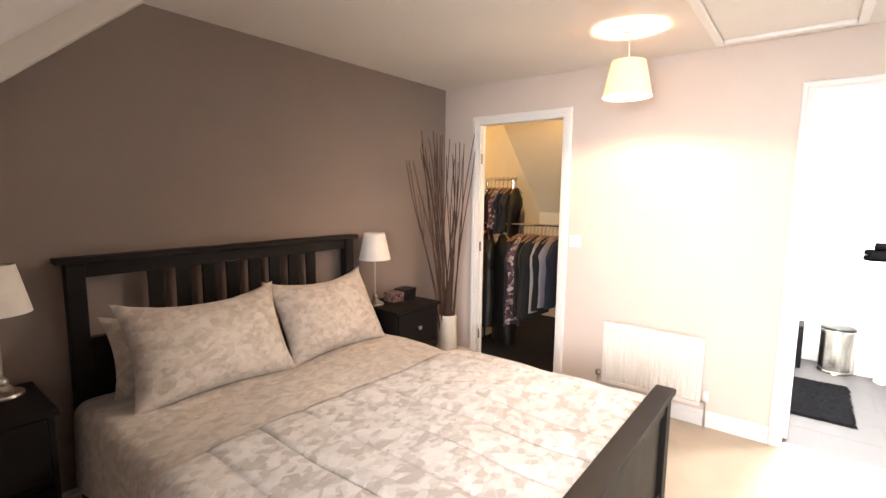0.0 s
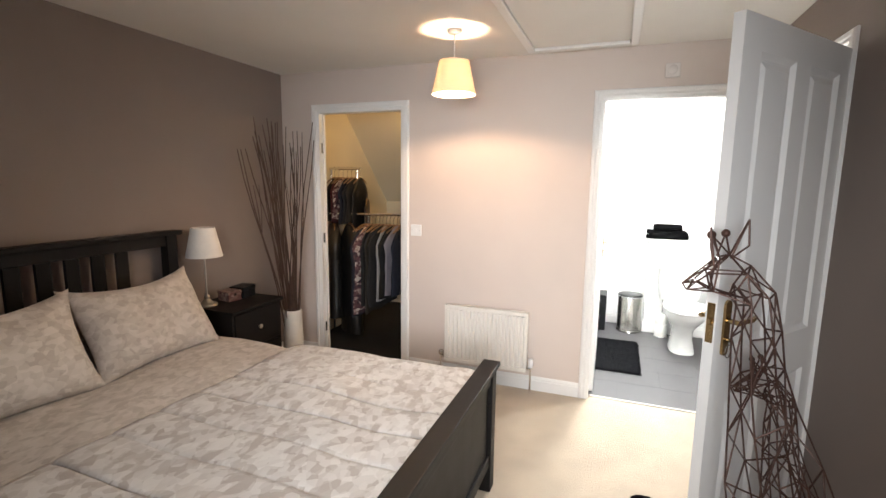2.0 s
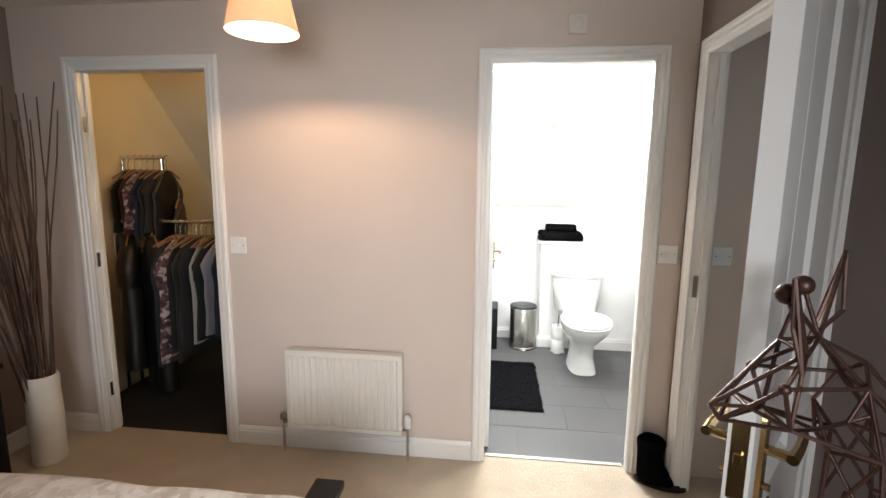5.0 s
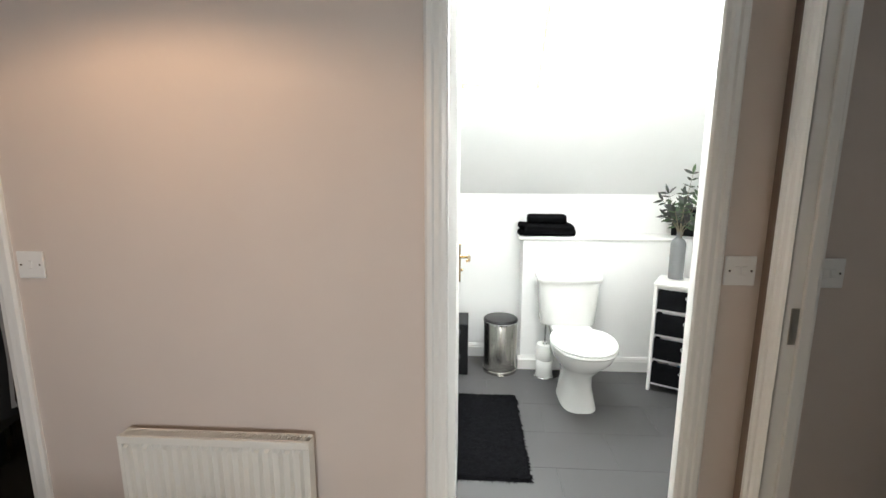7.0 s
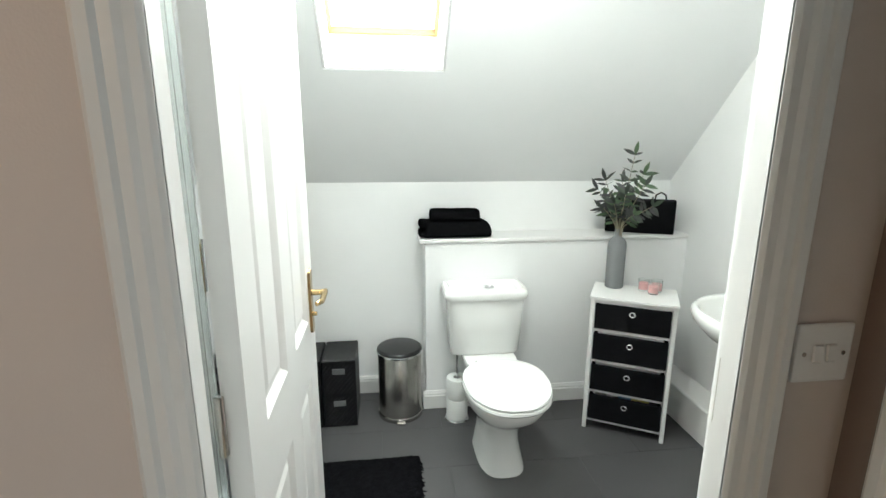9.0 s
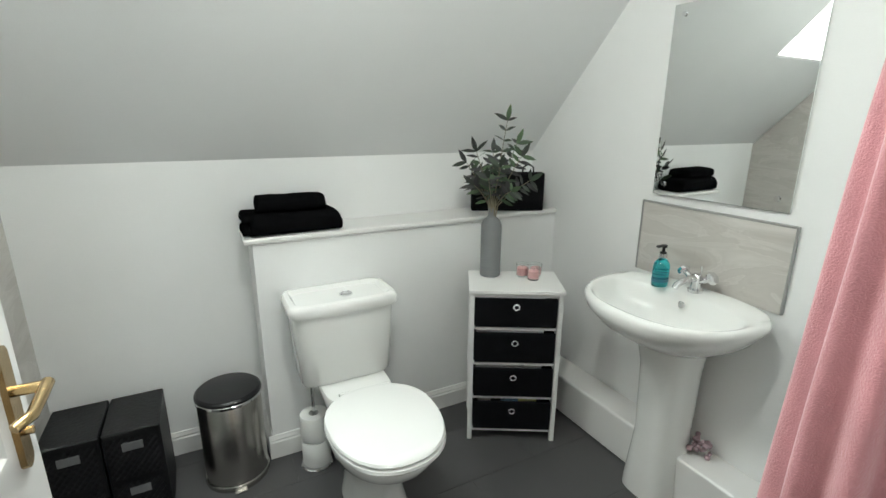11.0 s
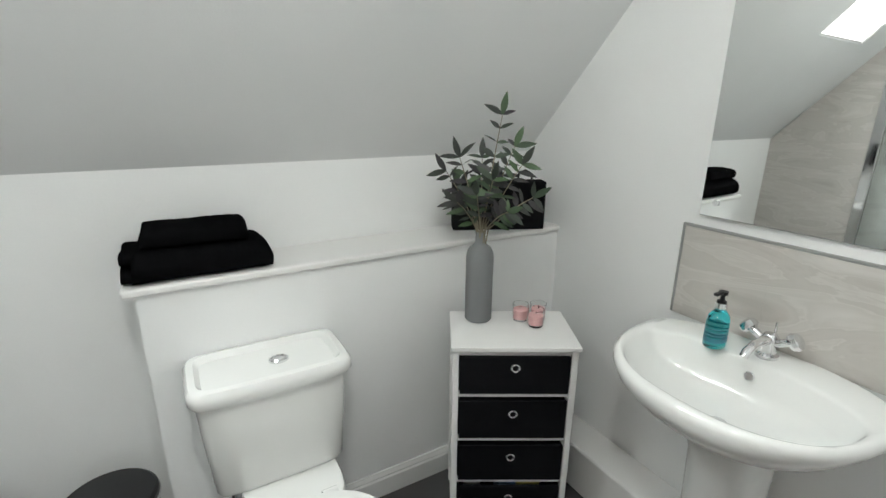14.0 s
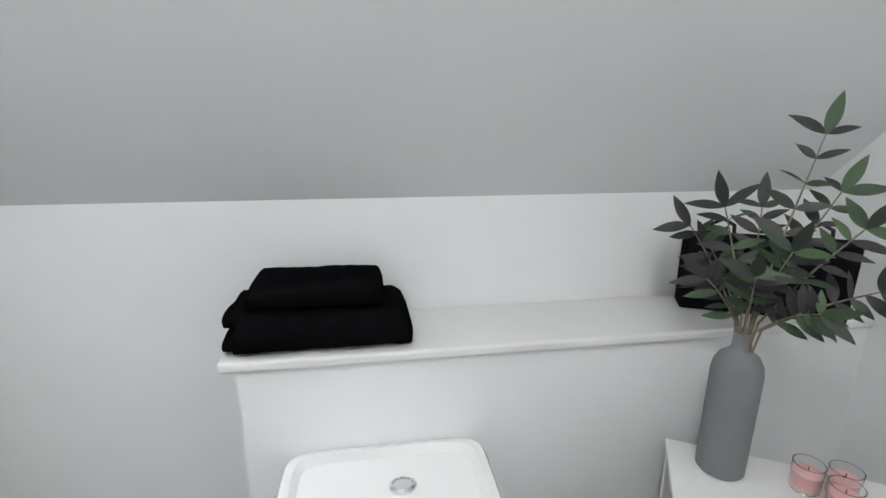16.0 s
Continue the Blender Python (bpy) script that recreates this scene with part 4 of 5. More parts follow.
def fluffy_boot(m, label):
    """A short boot with a fluffy shaft."""
    b = thing("fluffy_boot", m, label, "boot")
    part("sole", lathe([(0, 0), (0.040, 0.0), (0.045, 0.008), (0.044, 0.022), (0, 0.022)], 24, sy=2.6, centre=(0, -0.03, 0)), BLACKGLOSS, b, "", 40)
    bm = lathe([(0, 0.022), (0.050, 0.022), (0.058, 0.05), (0.057, 0.10), (0.060, 0.16), (0.064, 0.22), (0.054, 0.235), (0.046, 0.22), (0.044, 0.10), (0, 0.09)], 32, centre=(0, 0.02, 0))
    for v in bm.verts:
        toe = max(0.0, 0.11 - v.co.z) / 0.11
        if v.co.y < 0.02:
            v.co.y = 0.02 + (v.co.y - 0.02) * (1 + 1.6 * toe)
        v.co += Vector((1, 1, 0.6)) * 0.007 * noise.noise(v.co * 34)
    part("upper", bm, BLACKTOWEL, b, "fluffy black upper", 80)


fluffy_boot(pose(1.255, 3.30, 0, 0, 0, 70), "fluffy black boot standing by the wall")


# ---- closet ----
def cloth(name, color, rough=0.85, **kw):
    return mat(name, color, rough, var=0.18, scale=14, bump=0.5, bscale=300, **kw)


GARMENTS = [cloth("black_leather", (0.007, 0.007, 0.007), 0.42), cloth("charcoal_wool", (0.011, 0.011, 0.012)), cloth("navy_cotton", (0.010, 0.012, 0.023)),
            cloth("grey_marl", (0.022, 0.022, 0.024)), cloth("white_shirt_cotton", (0.340, 0.335, 0.340)), cloth("burgundy_knit", (0.055, 0.010, 0.015)),
            cloth("olive_cotton", (0.017, 0.014, 0.010)), cloth("light_blue_denim", (0.028, 0.036, 0.055)), cloth("lilac_shirt_cotton", (0.250, 0.225, 0.255)), cloth("brown_leather", (0.033, 0.019, 0.014), 0.5)]
PATTERN = shards("floral_dress_print", ((0.03, 0.02, 0.03), (0.12, 0.05, 0.06), (0.55, 0.48, 0.44)), 45, 0.8, 0.0)
TIMBER = mat("hanger_wood", (0.24, 0.13, 0.06), 0.5, var=0.2)


def garment(x, y, z, length, width, thick, mtl, label, seed, turn=0.0, category="garment"):
    """A garment on a hanger: seen along the rail it has sloping shoulders and hanging sleeves."""
    g = thing("hanging_garment", pose(x, y, z, 0, 0, turn), label, category, "clothes in the closet")
    bm = bmesh.new()
    nv, nw = 16, 22
    rings = []
    off = Vector((seed * 1.3, seed * 0.7, 0))
    for i in range(nv + 1):
        v = i / nv
        zz = -0.10 - length * v
        hw = width / 2 * (0.30 + 0.70 * min(1, (v / 0.10)) ** 0.7) * (1 - 0.10 * math.sin(v * 3.0)) + 0.01 * noise.noise(off + Vector((v * 4, 0, 0)))
        ring = []
        for j in range(nw):
            a = 2 * math.pi * j / nw
            c, s = math.cos(a), math.sin(a)
            fold = 1 + 0.35 * v * math.sin(a * 5 + seed + v * 2) * 0.6
            yy = hw * (abs(c) ** 0.8) * (1 if c > 0 else -1)
            slope = -0.10 * (abs(yy) / (width / 2)) ** 1.3 * (1 - v) if i < 6 else 0
            xx = thick / 2 * (abs(s) ** 0.9) * (1 if s > 0 else -1) * fold * (0.5 + 0.5 * min(1, v * 6)) + 0.014 * noise.noise(off + Vector((yy * 8, v * 3, 2)))
            ring.append(bm.verts.new((xx, yy, zz + slope + 0.012 * noise.noise(off + Vector((yy * 9, 5, v)))) ))
        rings.append(ring)
    for a, b in zip(rings, rings[1:]):
        for j in range(nw):
            bm.faces.new((a[j], a[(j + 1) % nw], b[(j + 1) % nw], b[j]))
    bm.faces.new(rings[0])
    bm.faces.new(rings[-1][::-1])
    part("cloth", bm, mtl, g, "", 70)
    bm = tube([(0, 0.006 + 0.016 * math.sin(t), -0.012 + 0.016 * math.cos(t)) for t in (-1.6, -0.8, 0, 0.8, 1.6, 2.4)] + [(0, 0, -0.045), (0, 0, -0.095)], 0.0022, 6)
    part("hook", bm, STEEL, g)
    part("hanger_bar", tube([(0, -width * 0.40, -0.15), (0, -0.05, -0.105), (0, 0, -0.095), (0, 0.05, -0.105), (0, width * 0.40, -0.15)], 0.0055, 6), TIMBER, g)
    return g


rack = thing("clothes_rack", pose(0, 0, 0), "chrome two-tier clothes rack in the closet", "clothes rack")
RY, RZ, UY, UZ = 3.90, 1.16, 4.02, 1.575
part("lower_rail", tube([(-2.04, RY, RZ), (-1.15, RY + 0.03, RZ + 0.01)], 0.0125, 12), CHROME, rack, "", 60)
part("upper_rail", tube([(-2.04, UY, UZ), (-1.72, UY, UZ)], 0.0125, 12), CHROME, rack, "", 60)
for x, y, h in ((-2.03, RY, RZ), (-1.18, RY + 0.03, RZ), (-2.03, UY, UZ), (-1.745, UY, UZ)):
    part("upright", tube([(x, y, 0), (x, y, h)], 0.0125, 12), CHROME, rack, "", 60)
seq = [(0, 0.86, 0.50, 0.07, "black leather coat on a hanger"), (0, 1.00, 0.46, 0.06, "long black leather coat on a hanger"), (2, 0.82, 0.44, 0.045, "navy jacket on a hanger"),
       (-1, 0.80, 0.42, 0.04, "dark floral dress on a hanger"), (1, 0.72, 0.42, 0.04, "charcoal wool jacket on a hanger"), (6, 0.78, 0.42, 0.04, "olive shirt on a hanger"),
       (3, 0.70, 0.42, 0.04, "grey marl jumper on a hanger"), (1, 0.72, 0.42, 0.035, "charcoal trousers on a hanger"), (4, 0.66, 0.42, 0.035, "white cotton shirt on a hanger"),
       (6, 0.62, 0.42, 0.035, "olive jacket on a hanger"), (1, 0.64, 0.42, 0.035, "charcoal shirt on a hanger"), (8, 0.60, 0.42, 0.035, "lilac cotton shirt on a hanger"),
       (2, 0.58, 0.42, 0.04, "navy blouse on a hanger"), (2, 0.60, 0.44, 0.05, "dark navy coat on a hanger")]
for i, (k, ln, w, th, lab) in enumerate(seq):
    x = (-1.93, -1.76)[i] if i < 2 else -1.60 + (i - 2) * 0.035
    if i < 2:
        th, w = 0.15, 0.44
    garment(x, RY + 0.002 * i, RZ + 0.014, ln, w, th, PATTERN if k < 0 else GARMENTS[k], lab, i, (35, 48)[i] if i < 2 else -6 + 8 * math.sin(i * 1.7))
for i, (k, ln, lab) in enumerate(((1, 0.40, "charcoal top on the upper rail"), (5, 0.42, "burgundy knit top on the upper rail"), (-1, 0.38, "floral blouse on the upper rail"), (2, 0.42, "navy top on the upper rail"),
                                  (1, 0.42, "charcoal skirt on the upper rail"), (6, 0.40, "olive top on the upper rail"), (0, 0.46, "black jacket at the end of the upper rail"))):
    garment(-1.99 + i * 0.046, UY, UZ + 0.014, ln, 0.34, 0.042, PATTERN if k < 0 else GARMENTS[k], lab, i + 20, 5 * math.sin(i * 2.3))
garment(-1.66, 4.05, 1.40, 0.36, 0.30, 0.05, GARMENTS[9], "brown leather jacket hung behind the rack", 40, 25)
for i, (k, ln) in enumerate(((1, 0.62), (2, 0.60), (0, 0.64))):
    garment(-1.28 + i * 0.05, 4.25, RZ + 0.0, ln, 0.40, 0.05, GARMENTS[k], "dark garment hanging deep in the closet", i + 50, 12)
part("rear_rail", tube([(-1.36, 4.25, RZ - 0.014), (-1.12, 4.25, RZ - 0.014)], 0.0125, 12), CHROME, rack)

# ---- bathroom: shelf, boxing, plinth, roof window, shower ----
structure("window_sill_shelf", box((0.828, 5.128, 0.914), (BX - 0.002, BY - 0.002, 0.936), 0.009, 4), GLOSS, "white rounded-edge shelf over the boxing", "shelf")
structure("trim_plinth", box((2.125, W + T + 0.01, 0), (BX - 0.002, 5.142, 0.185), 0.012, 3), GLOSS, "white boxed plinth along the basin wall", "boxing")
win = thing("window_1", pose(0, 0, 0), "roof window with pale wooden frame in the slope", "roof window")
win["kind"] = "structure"
PINE = mat("pale_pine", (0.40, 0.23, 0.10), 0.45, var=0.12, scale=14)
DIRX = Vector((1, 0, 0))
DUP = Vector((0, SKY1 - SKY0, roof_z(SKY1) - roof_z(SKY0)))
DLEN = DUP.length
DUP = DUP / DLEN
DN = Vector((0, 0.737, 0.676))
WM = Matrix.Translation((SK0, SKY0, roof_z(SKY0))) @ Matrix(((1, 0, 0, 0), (0, DUP.y, DN.y, 0), (0, DUP.z, DN.z, 0), (0, 0, 0, 1)))
SW = SK1 - SK0
for a, b in (((-0.01, -0.01, 0.245), (0.022, DLEN + 0.01, 0.290)), ((SW - 0.022, -0.01, 0.245), (SW + 0.01, DLEN + 0.01, 0.290)), ((0.022, -0.01, 0.245), (SW - 0.022, 0.014, 0.290)), ((0.022, DLEN - 0.018, 0.245), (SW - 0.022, DLEN + 0.01, 0.290))):
    part("window_frame", box(a, b, 0.003, 1, WM), PINE, win)
pane = part("pane", box((0.0, 0.0, 0.296), (SW, DLEN, 0.302), 0, 1, WM), GLASS, win)
pane.visible_shadow = False
structure("backdrop_sky", box((-0.5, -0.8, 0.6), (SW + 0.5, DLEN + 0.5, 0.61), 0, 1, WM), mat("bright_cloud", (0.8, 0.8, 0.8), 1.0, emit=((1.0, 1.0, 1.0), 9.0)), "bright white overcast sky", "sky")
for a, b in (((0.002, 0.0, 0.003), (0.012, DLEN, 0.244)), ((SW - 0.012, 0.0, 0.003), (SW - 0.002, DLEN, 0.244)), ((0.012, 0.001, 0.003), (SW - 0.012, 0.009, 0.244)), ((0.012, DLEN - 0.009, 0.003), (SW - 0.012, DLEN - 0.001, 0.244))):
    part("lining", box(a, b, 0, 1, WM), GLOSS, win)
# shower beyond the open door
sh = thing("shower_enclosure", pose(0.012, 0.048, 0), "chrome-framed greenish glass shower enclosure", "shower")
for y in (3.60, 4.20, 4.775):
    part("post", box((0.080, y - 0.024, 0.10), (0.125, y + 0.024, 1.95), 0.003, 1), CHROME, sh)
for z in (0.11, 1.94):
    part("rail", box((0.088, 3.615, z - 0.016), (0.115, 4.775, z + 0.016), 0.003, 1), CHROME, sh)
for y0, y1 in ((3.625, 4.175), (4.225, 4.750)):
    g = part("pane", box((0.099, y0, 0.127), (0.105, y1, 1.923)), GREENGLASS, sh)
    g.visible_shadow = False
part("handle", tube([(0.118, 4.25, 0.95), (0.15, 4.25, 0.96), (0.15, 4.25, 1.12), (0.118, 4.25, 1.13)], 0.007, 10), CHROME, sh)
part("tray", box((-0.78, 3.50, 0.0), (0.112, 4.80, 0.095), 0.012, 2), CERAMIC, sh)
structure("wall_shower_gable", prism([(4.85, 0), (BY, 0), (BY, 1.2), (4.85, min(C, roof_z(4.85)))], "x", 0.097, 0.124), VEIN, "stone-effect gable panel beside the shower", "wall")
structure("wall_shower_side", prism([(W + T + 0.013, 0.1), (BY - 0.002, 0.1), (BY - 0.002, 1.2), (YC, C - 0.004), (W + T + 0.013, C - 0.004)], "x", 0.003, 0.012), VEIN, "stone-effect panel lining the shower", "wall")
structure("wall_shower_back", box((-0.8, BY, 0), (0.085, BY + 0.05, C)), VEIN, "stone-effect shower back wall", "wall")
structure("ceiling_shower", box((-0.9, W + T, C), (0.0, BY, C + 0.1)), WHITE, "white shower ceiling", "ceiling")
structure("floor_shower", box((-0.9, W + 0.05, -0.15), (0.0, BY + 0.3, -0.002)), VINYL, "grey floor under the shower", "floor")
structure("wall_shower_front", box((-0.9, W + T, 0), (0.1, W + T + 0.012, C)), VEIN, "stone-effect shower front wall", "wall")


# ---- toilet ----
def loft(rings, n=40, cap=True, power=2.0):
    """Superelliptic rings (cx, cy, z, rx, ry_back, ry_front, power) joined to a skin."""
    bm = bmesh.new()
    made = []
    for cx, cy, z, rx, rb, rf, pw in rings:
        ring = []
        for i in range(n):
            a = 2 * math.pi * i / n
            c, s = math.cos(a), math.sin(a)
            x = rx * math.copysign(abs(c) ** (2 / pw), c)
            y = (rb if s > 0 else rf) * math.copysign(abs(s) ** (2 / pw), s)
            ring.append(bm.verts.new((cx + x, cy + y, z)))
        made.append(ring)
    for a, b in zip(made, made[1:]):
        for i in range(n):
            bm.faces.new((a[i], a[(i + 1) % n], b[(i + 1) % n], b[i]))
    if cap:
        bm.faces.new(made[0][::-1])
        bm.faces.new(made[-1])
    return bm


TX = 1.142
toilet = thing("toilet", pose(0.012, 0.048, 0), "white ceramic close-coupled toilet with closed lid", "toilet")
part("pan", loft([(TX, 4.70, 0.0, 0.105, 0.16, 0.20, 3.0), (TX, 4.70, 0.03, 0.100, 0.16, 0.19, 2.8), (TX, 4.71, 0.12, 0.085, 0.16, 0.165, 2.5), (TX, 4.71, 0.20, 0.090, 0.16, 0.175, 2.4),
                  (TX, 4.665, 0.27, 0.130, 0.17, 0.215, 2.3), (TX, 4.612, 0.33, 0.165, 0.19, 0.240, 2.2), (TX, 4.595, 0.375, 0.178, 0.20, 0.250, 2.2), (TX, 4.595, 0.390, 0.178, 0.20, 0.250, 2.2)]), CERAMIC, toilet, "", 50)
part("back_shelf", loft([(TX, 4.93, 0.26, 0.10, 0.155, 0.16, 4), (TX, 4.93, 0.34, 0.125, 0.155, 0.18, 4), (TX, 4.93, 0.378, 0.130, 0.155, 0.18, 4), (TX, 4.93, 0.385, 0.126, 0.15, 0.175, 4)]), CERAMIC, toilet, "", 50)
part("seat", loft([(TX, 4.577, 0.392, 0.180, 0.185, 0.245, 2.25), (TX, 4.577, 0.400, 0.186, 0.185, 0.252, 2.25), (TX, 4.577, 0.410, 0.184, 0.185, 0.250, 2.25)]), CERAMIC, toilet, "white plastic seat", 50)
part("lid", loft([(TX, 4.580, 0.413, 0.180, 0.180, 0.243, 2.25), (TX, 4.580, 0.420, 0.184, 0.182, 0.248, 2.25), (TX, 4.580, 0.428, 0.180, 0.180, 0.243, 2.25), (TX, 4.582, 0.433, 0.155, 0.155, 0.210, 2.25), (TX, 4.582, 0.434, 0.05, 0.05, 0.08, 2.2)]), CERAMIC, toilet, "white plastic lid", 50)
for dx in (-0.07, 0.07):
    part("hinge", tube([(TX + dx - 0.02, 4.772, 0.408), (TX + dx + 0.02, 4.772, 0.408)], 0.010, 10), CERAMIC, toilet, "", 50)
CX = 1.125
part("cistern", loft([(CX, 4.985, 0.386, 0.165, 0.105, 0.080, 7), (CX, 4.985, 0.400, 0.172, 0.105, 0.088, 7), (CX, 4.985, 0.588, 0.186, 0.105, 0.098, 7), (CX, 4.985, 0.673, 0.190, 0.105, 0.101, 7)], 56), CERAMIC, toilet, "", 45)
part("cistern_lid", loft([(CX, 4.983, 0.674, 0.198, 0.108, 0.112, 7), (CX, 4.983, 0.688, 0.206, 0.110, 0.120, 7), (CX, 4.983, 0.710, 0.205, 0.110, 0.119, 7), (CX, 4.983, 0.721, 0.197, 0.106, 0.112, 7), (CX, 4.983, 0.723, 0.180, 0.095, 0.098, 7),
                          (CX, 4.983, 0.706, 0.168, 0.086, 0.088, 7), (CX, 4.983, 0.704, 0.05, 0.03, 0.03, 2)], 56), CERAMIC, toilet, "", 45)
fl = part("flush_button", lathe([(0, 0), (0.026, 0), (0.026, 0.006), (0.020, 0.010), (0.018, 0.007), (0.0, 0.007)], 28, sy=0.8, centre=(1.152, 4.985, 0.7045)), CHROME, toilet, "round chrome flush button", 40)
part("supply_pipe", tube([(1.30, 5.05, 0.40), (1.31, 5.06, 0.33), (1.31, 5.09, 0.30)], 0.007, 8), CHROME, toilet, "", 60)

roll = thing("toilet_roll_holder", pose(1.008, 5.030, 0), "steel toilet roll stand with two spare rolls", "toilet roll holder")
part("foot", lathe([(0, 0), (0.062, 0), (0.064, 0.004), (0.060, 0.009), (0, 0.010)], 28), CHROME, roll, "", 40)
part("pole", tube([(0, 0, 0.008), (0, 0, 0.42)], 0.007, 10), CHROME, roll, "", 60)
for z in (0.011, 0.123):
    part("paper_roll", lathe([(0.020, z), (0.053, z), (0.0555, z + 0.005), (0.0555, z + 0.103), (0.053, z + 0.108), (0.020, z + 0.108), (0.020, z)], 32), PAPER, roll, "white toilet paper roll", 40)

bin_ = thing("pedal_bin", pose(0.716, 5.118, 0), "brushed steel pedal bin with black lid", "bin")
part("base", lathe([(0, 0), (0.116, 0), (0.118, 0.006), (0.118, 0.022), (0.115, 0.026), (0, 0.027)], 48), STEEL, bin_, "", 40)
part("body", lathe([(0, 0.028), (0.113, 0.028), (0.113, 0.348), (0.111, 0.352), (0, 0.352)], 48), STEEL, bin_, "", 40)
part("lid", lathe([(0, 0.353), (0.117, 0.353), (0.118, 0.360), (0.116, 0.372), (0.108, 0.379), (0.06, 0.383), (0, 0.384)], 48), BINLID, bin_, "glossy black lid", 30)
part("rim", lathe([(0.1175, 0.350), (0.1195, 0.352), (0.1195, 0.360), (0.1175, 0.362), (0.1175, 0.350)], 48), CHROME, bin_, "", 40)
part("pedal", box((-0.022, -0.137, 0.004), (0.022, -0.10, 0.014), 0.004, 2), STEEL, bin_)

dt = thing("drawer_tower", pose(0.157, 5.012, 0), "black woven mini drawer tower beside the bin", "drawers")
for i in range(2):
    x = i * 0.172
    b = part("carcass", box((x, 0, 0), (x + 0.166, 0.245, 0.362), 0.004, 1), BLACKGLOSS, dt)
    for z0, z1 in ((0.012, 0.172), (0.184, 0.345)):
        bm = bmesh.new()
        weave = []
        for r_ in range(25):
            v = z0 + 0.004 + r_ * (z1 - z0 - 0.008) / 24
            weave.append([bm.verts.new((x + 0.010 + c_ * 0.146 / 28, -0.0055 - 0.0022 * math.sin(r_ * 1.5708) * math.sin(c_ * 1.5708 + 1.5708) - (0.0015 if (r_ // 2 + c_ // 2) % 2 else 0), v)) for c_ in range(29)])
        for ra, rb in zip(weave, weave[1:]):
            for c_ in range(28):
                bm.faces.new((ra[c_], ra[c_ + 1], rb[c_ + 1], rb[c_]))
        dd = part("drawer", bm, BLACKGLOSS, b, "black woven drawer front")
        part("handle_slot", box((x + 0.053, -0.0095, z1 - 0.052), (x + 0.113, -0.0062, z1 - 0.022), 0.001, 1), SLOTGLINT, b, "handle slot, its pale reflection put into the grey")

rug = bmesh.new()
rng = random.Random(7)
nx, ny = 46, 78
x0, x1, y0, y1 = 0.345, 0.803, 3.895, 4.69
g = [[rug.verts.new((x0 + (x1 - x0) * i / nx + rng.uniform(-0.003, 0.003), y0 + (y1 - y0) * j / ny + rng.uniform(-0.003, 0.003), (-0.002 if i in (0, nx) or j in (0, ny) else 0.014 + rng.uniform(-0.004, 0.005)))) for j in range(ny + 1)] for i in range(nx + 1)]
for i in range(nx):
    for j in range(ny):
        rug.faces.new((g[i][j], g[i + 1][j], g[i + 1][j + 1], g[i][j + 1]))
rug_ob = thing("bath_mat", pose(-0.010, 0.042, 0), "black tufted bath mat on the grey floor", "bath mat")
part("tufted_top", rug, RUGBLACK, rug_ob, "", 60)
bm = bmesh.new()
for i in range(230):
    e = i % 4
    u = rng.random()
    px, py = ((x0, y0 + u * (y1 - y0)), (x1, y0 + u * (y1 - y0)), (x0 + u * (x1 - x0), y0), (x0 + u * (x1 - x0), y1))[e]
    d = ((-1, 0), (1, 0), (0, -1), (0, 1))[e]
    tube([(px - d[0] * 0.006, py - d[1] * 0.006, 0.006), (px + d[0] * 0.008 + rng.uniform(-0.004, 0.004), py + d[1] * 0.008 + rng.uniform(-0.004, 0.004), 0.0)], 0.0028, 4, bm, 0.0018)
part("fringe", bm, RUGBLACK, rug_ob)["kind"] = "stuff"


# ---- drawer unit with vase, candles ----
CM = pose(1.627, 4.874, 0, 0, 0, -29.6)
ch = thing("drawer_unit", CM, "white slim drawer unit with four black fabric drawers", "drawer unit")
CW, CD, CH = 0.378, 0.252, 0.700
part("top", box((-0.004, -0.012, CH - 0.014), (CW + 0.004, CD, CH), 0.002, 2), GLOSS, ch)
for x in (0.0, CW - 0.020):
    for y in (0.0, CD - 0.024):
        part("leg", box((x, y, 0), (x + 0.020, y + 0.022, CH - 0.0145), 0.002, 1), GLOSS, ch)
zs = [0.054, 0.214, 0.374, 0.534]
for z in zs + [0.676]:
    part("rail", box((0.020, 0.004, z - 0.010), (CW - 0.020, 0.018, z + (0.004 if z < 0.6 else 0.009)), 0.001, 1), GLOSS, ch)
    part("rail", box((0.003, 0.022, z - 0.010), (0.014, CD - 0.024, z + 0.004), 0.001, 1), GLOSS, ch)
    part("rail", box((CW - 0.014, 0.022, z - 0.010), (CW - 0.003, CD - 0.024, z + 0.004), 0.001, 1), GLOSS, ch)
for i, z in enumerate(zs):
    top = z + (0.138, 0.137, 0.139, 0.130)[i]
    bm = bmesh.new()
    add_box(bm, (0.024, -0.004, z + 0.006), (CW - 0.024, 0.006, top))
    add_box(bm, (0.026, 0.006, z + 0.006), (0.030, CD - 0.03, top - 0.002))
    add_box(bm, (CW - 0.030, 0.006, z + 0.006), (CW - 0.026, CD - 0.03, top - 0.002))
    add_box(bm, (0.030, 0.006, z + 0.006), (CW - 0.030, CD - 0.03, z + 0.012))
    dr = part("drawer", bm, BLACKFABRIC, ch, "black fabric drawer")
    ring = lathe([(0.0085, 0), (0.0145, 0), (0.0145, 0.0025), (0.0115, 0.0045), (0.0085, 0.0025), (0.0085, 0)], 24)
    part("eyelet", ring, CHROME, dr, "chrome eyelet", 50).matrix_local = pose(CW / 2, -0.0042, z + 0.094, 90, 0, 0)
fold = thing("folded_flannels", CM, "folded flannels showing over the lowest drawer", "flannel")
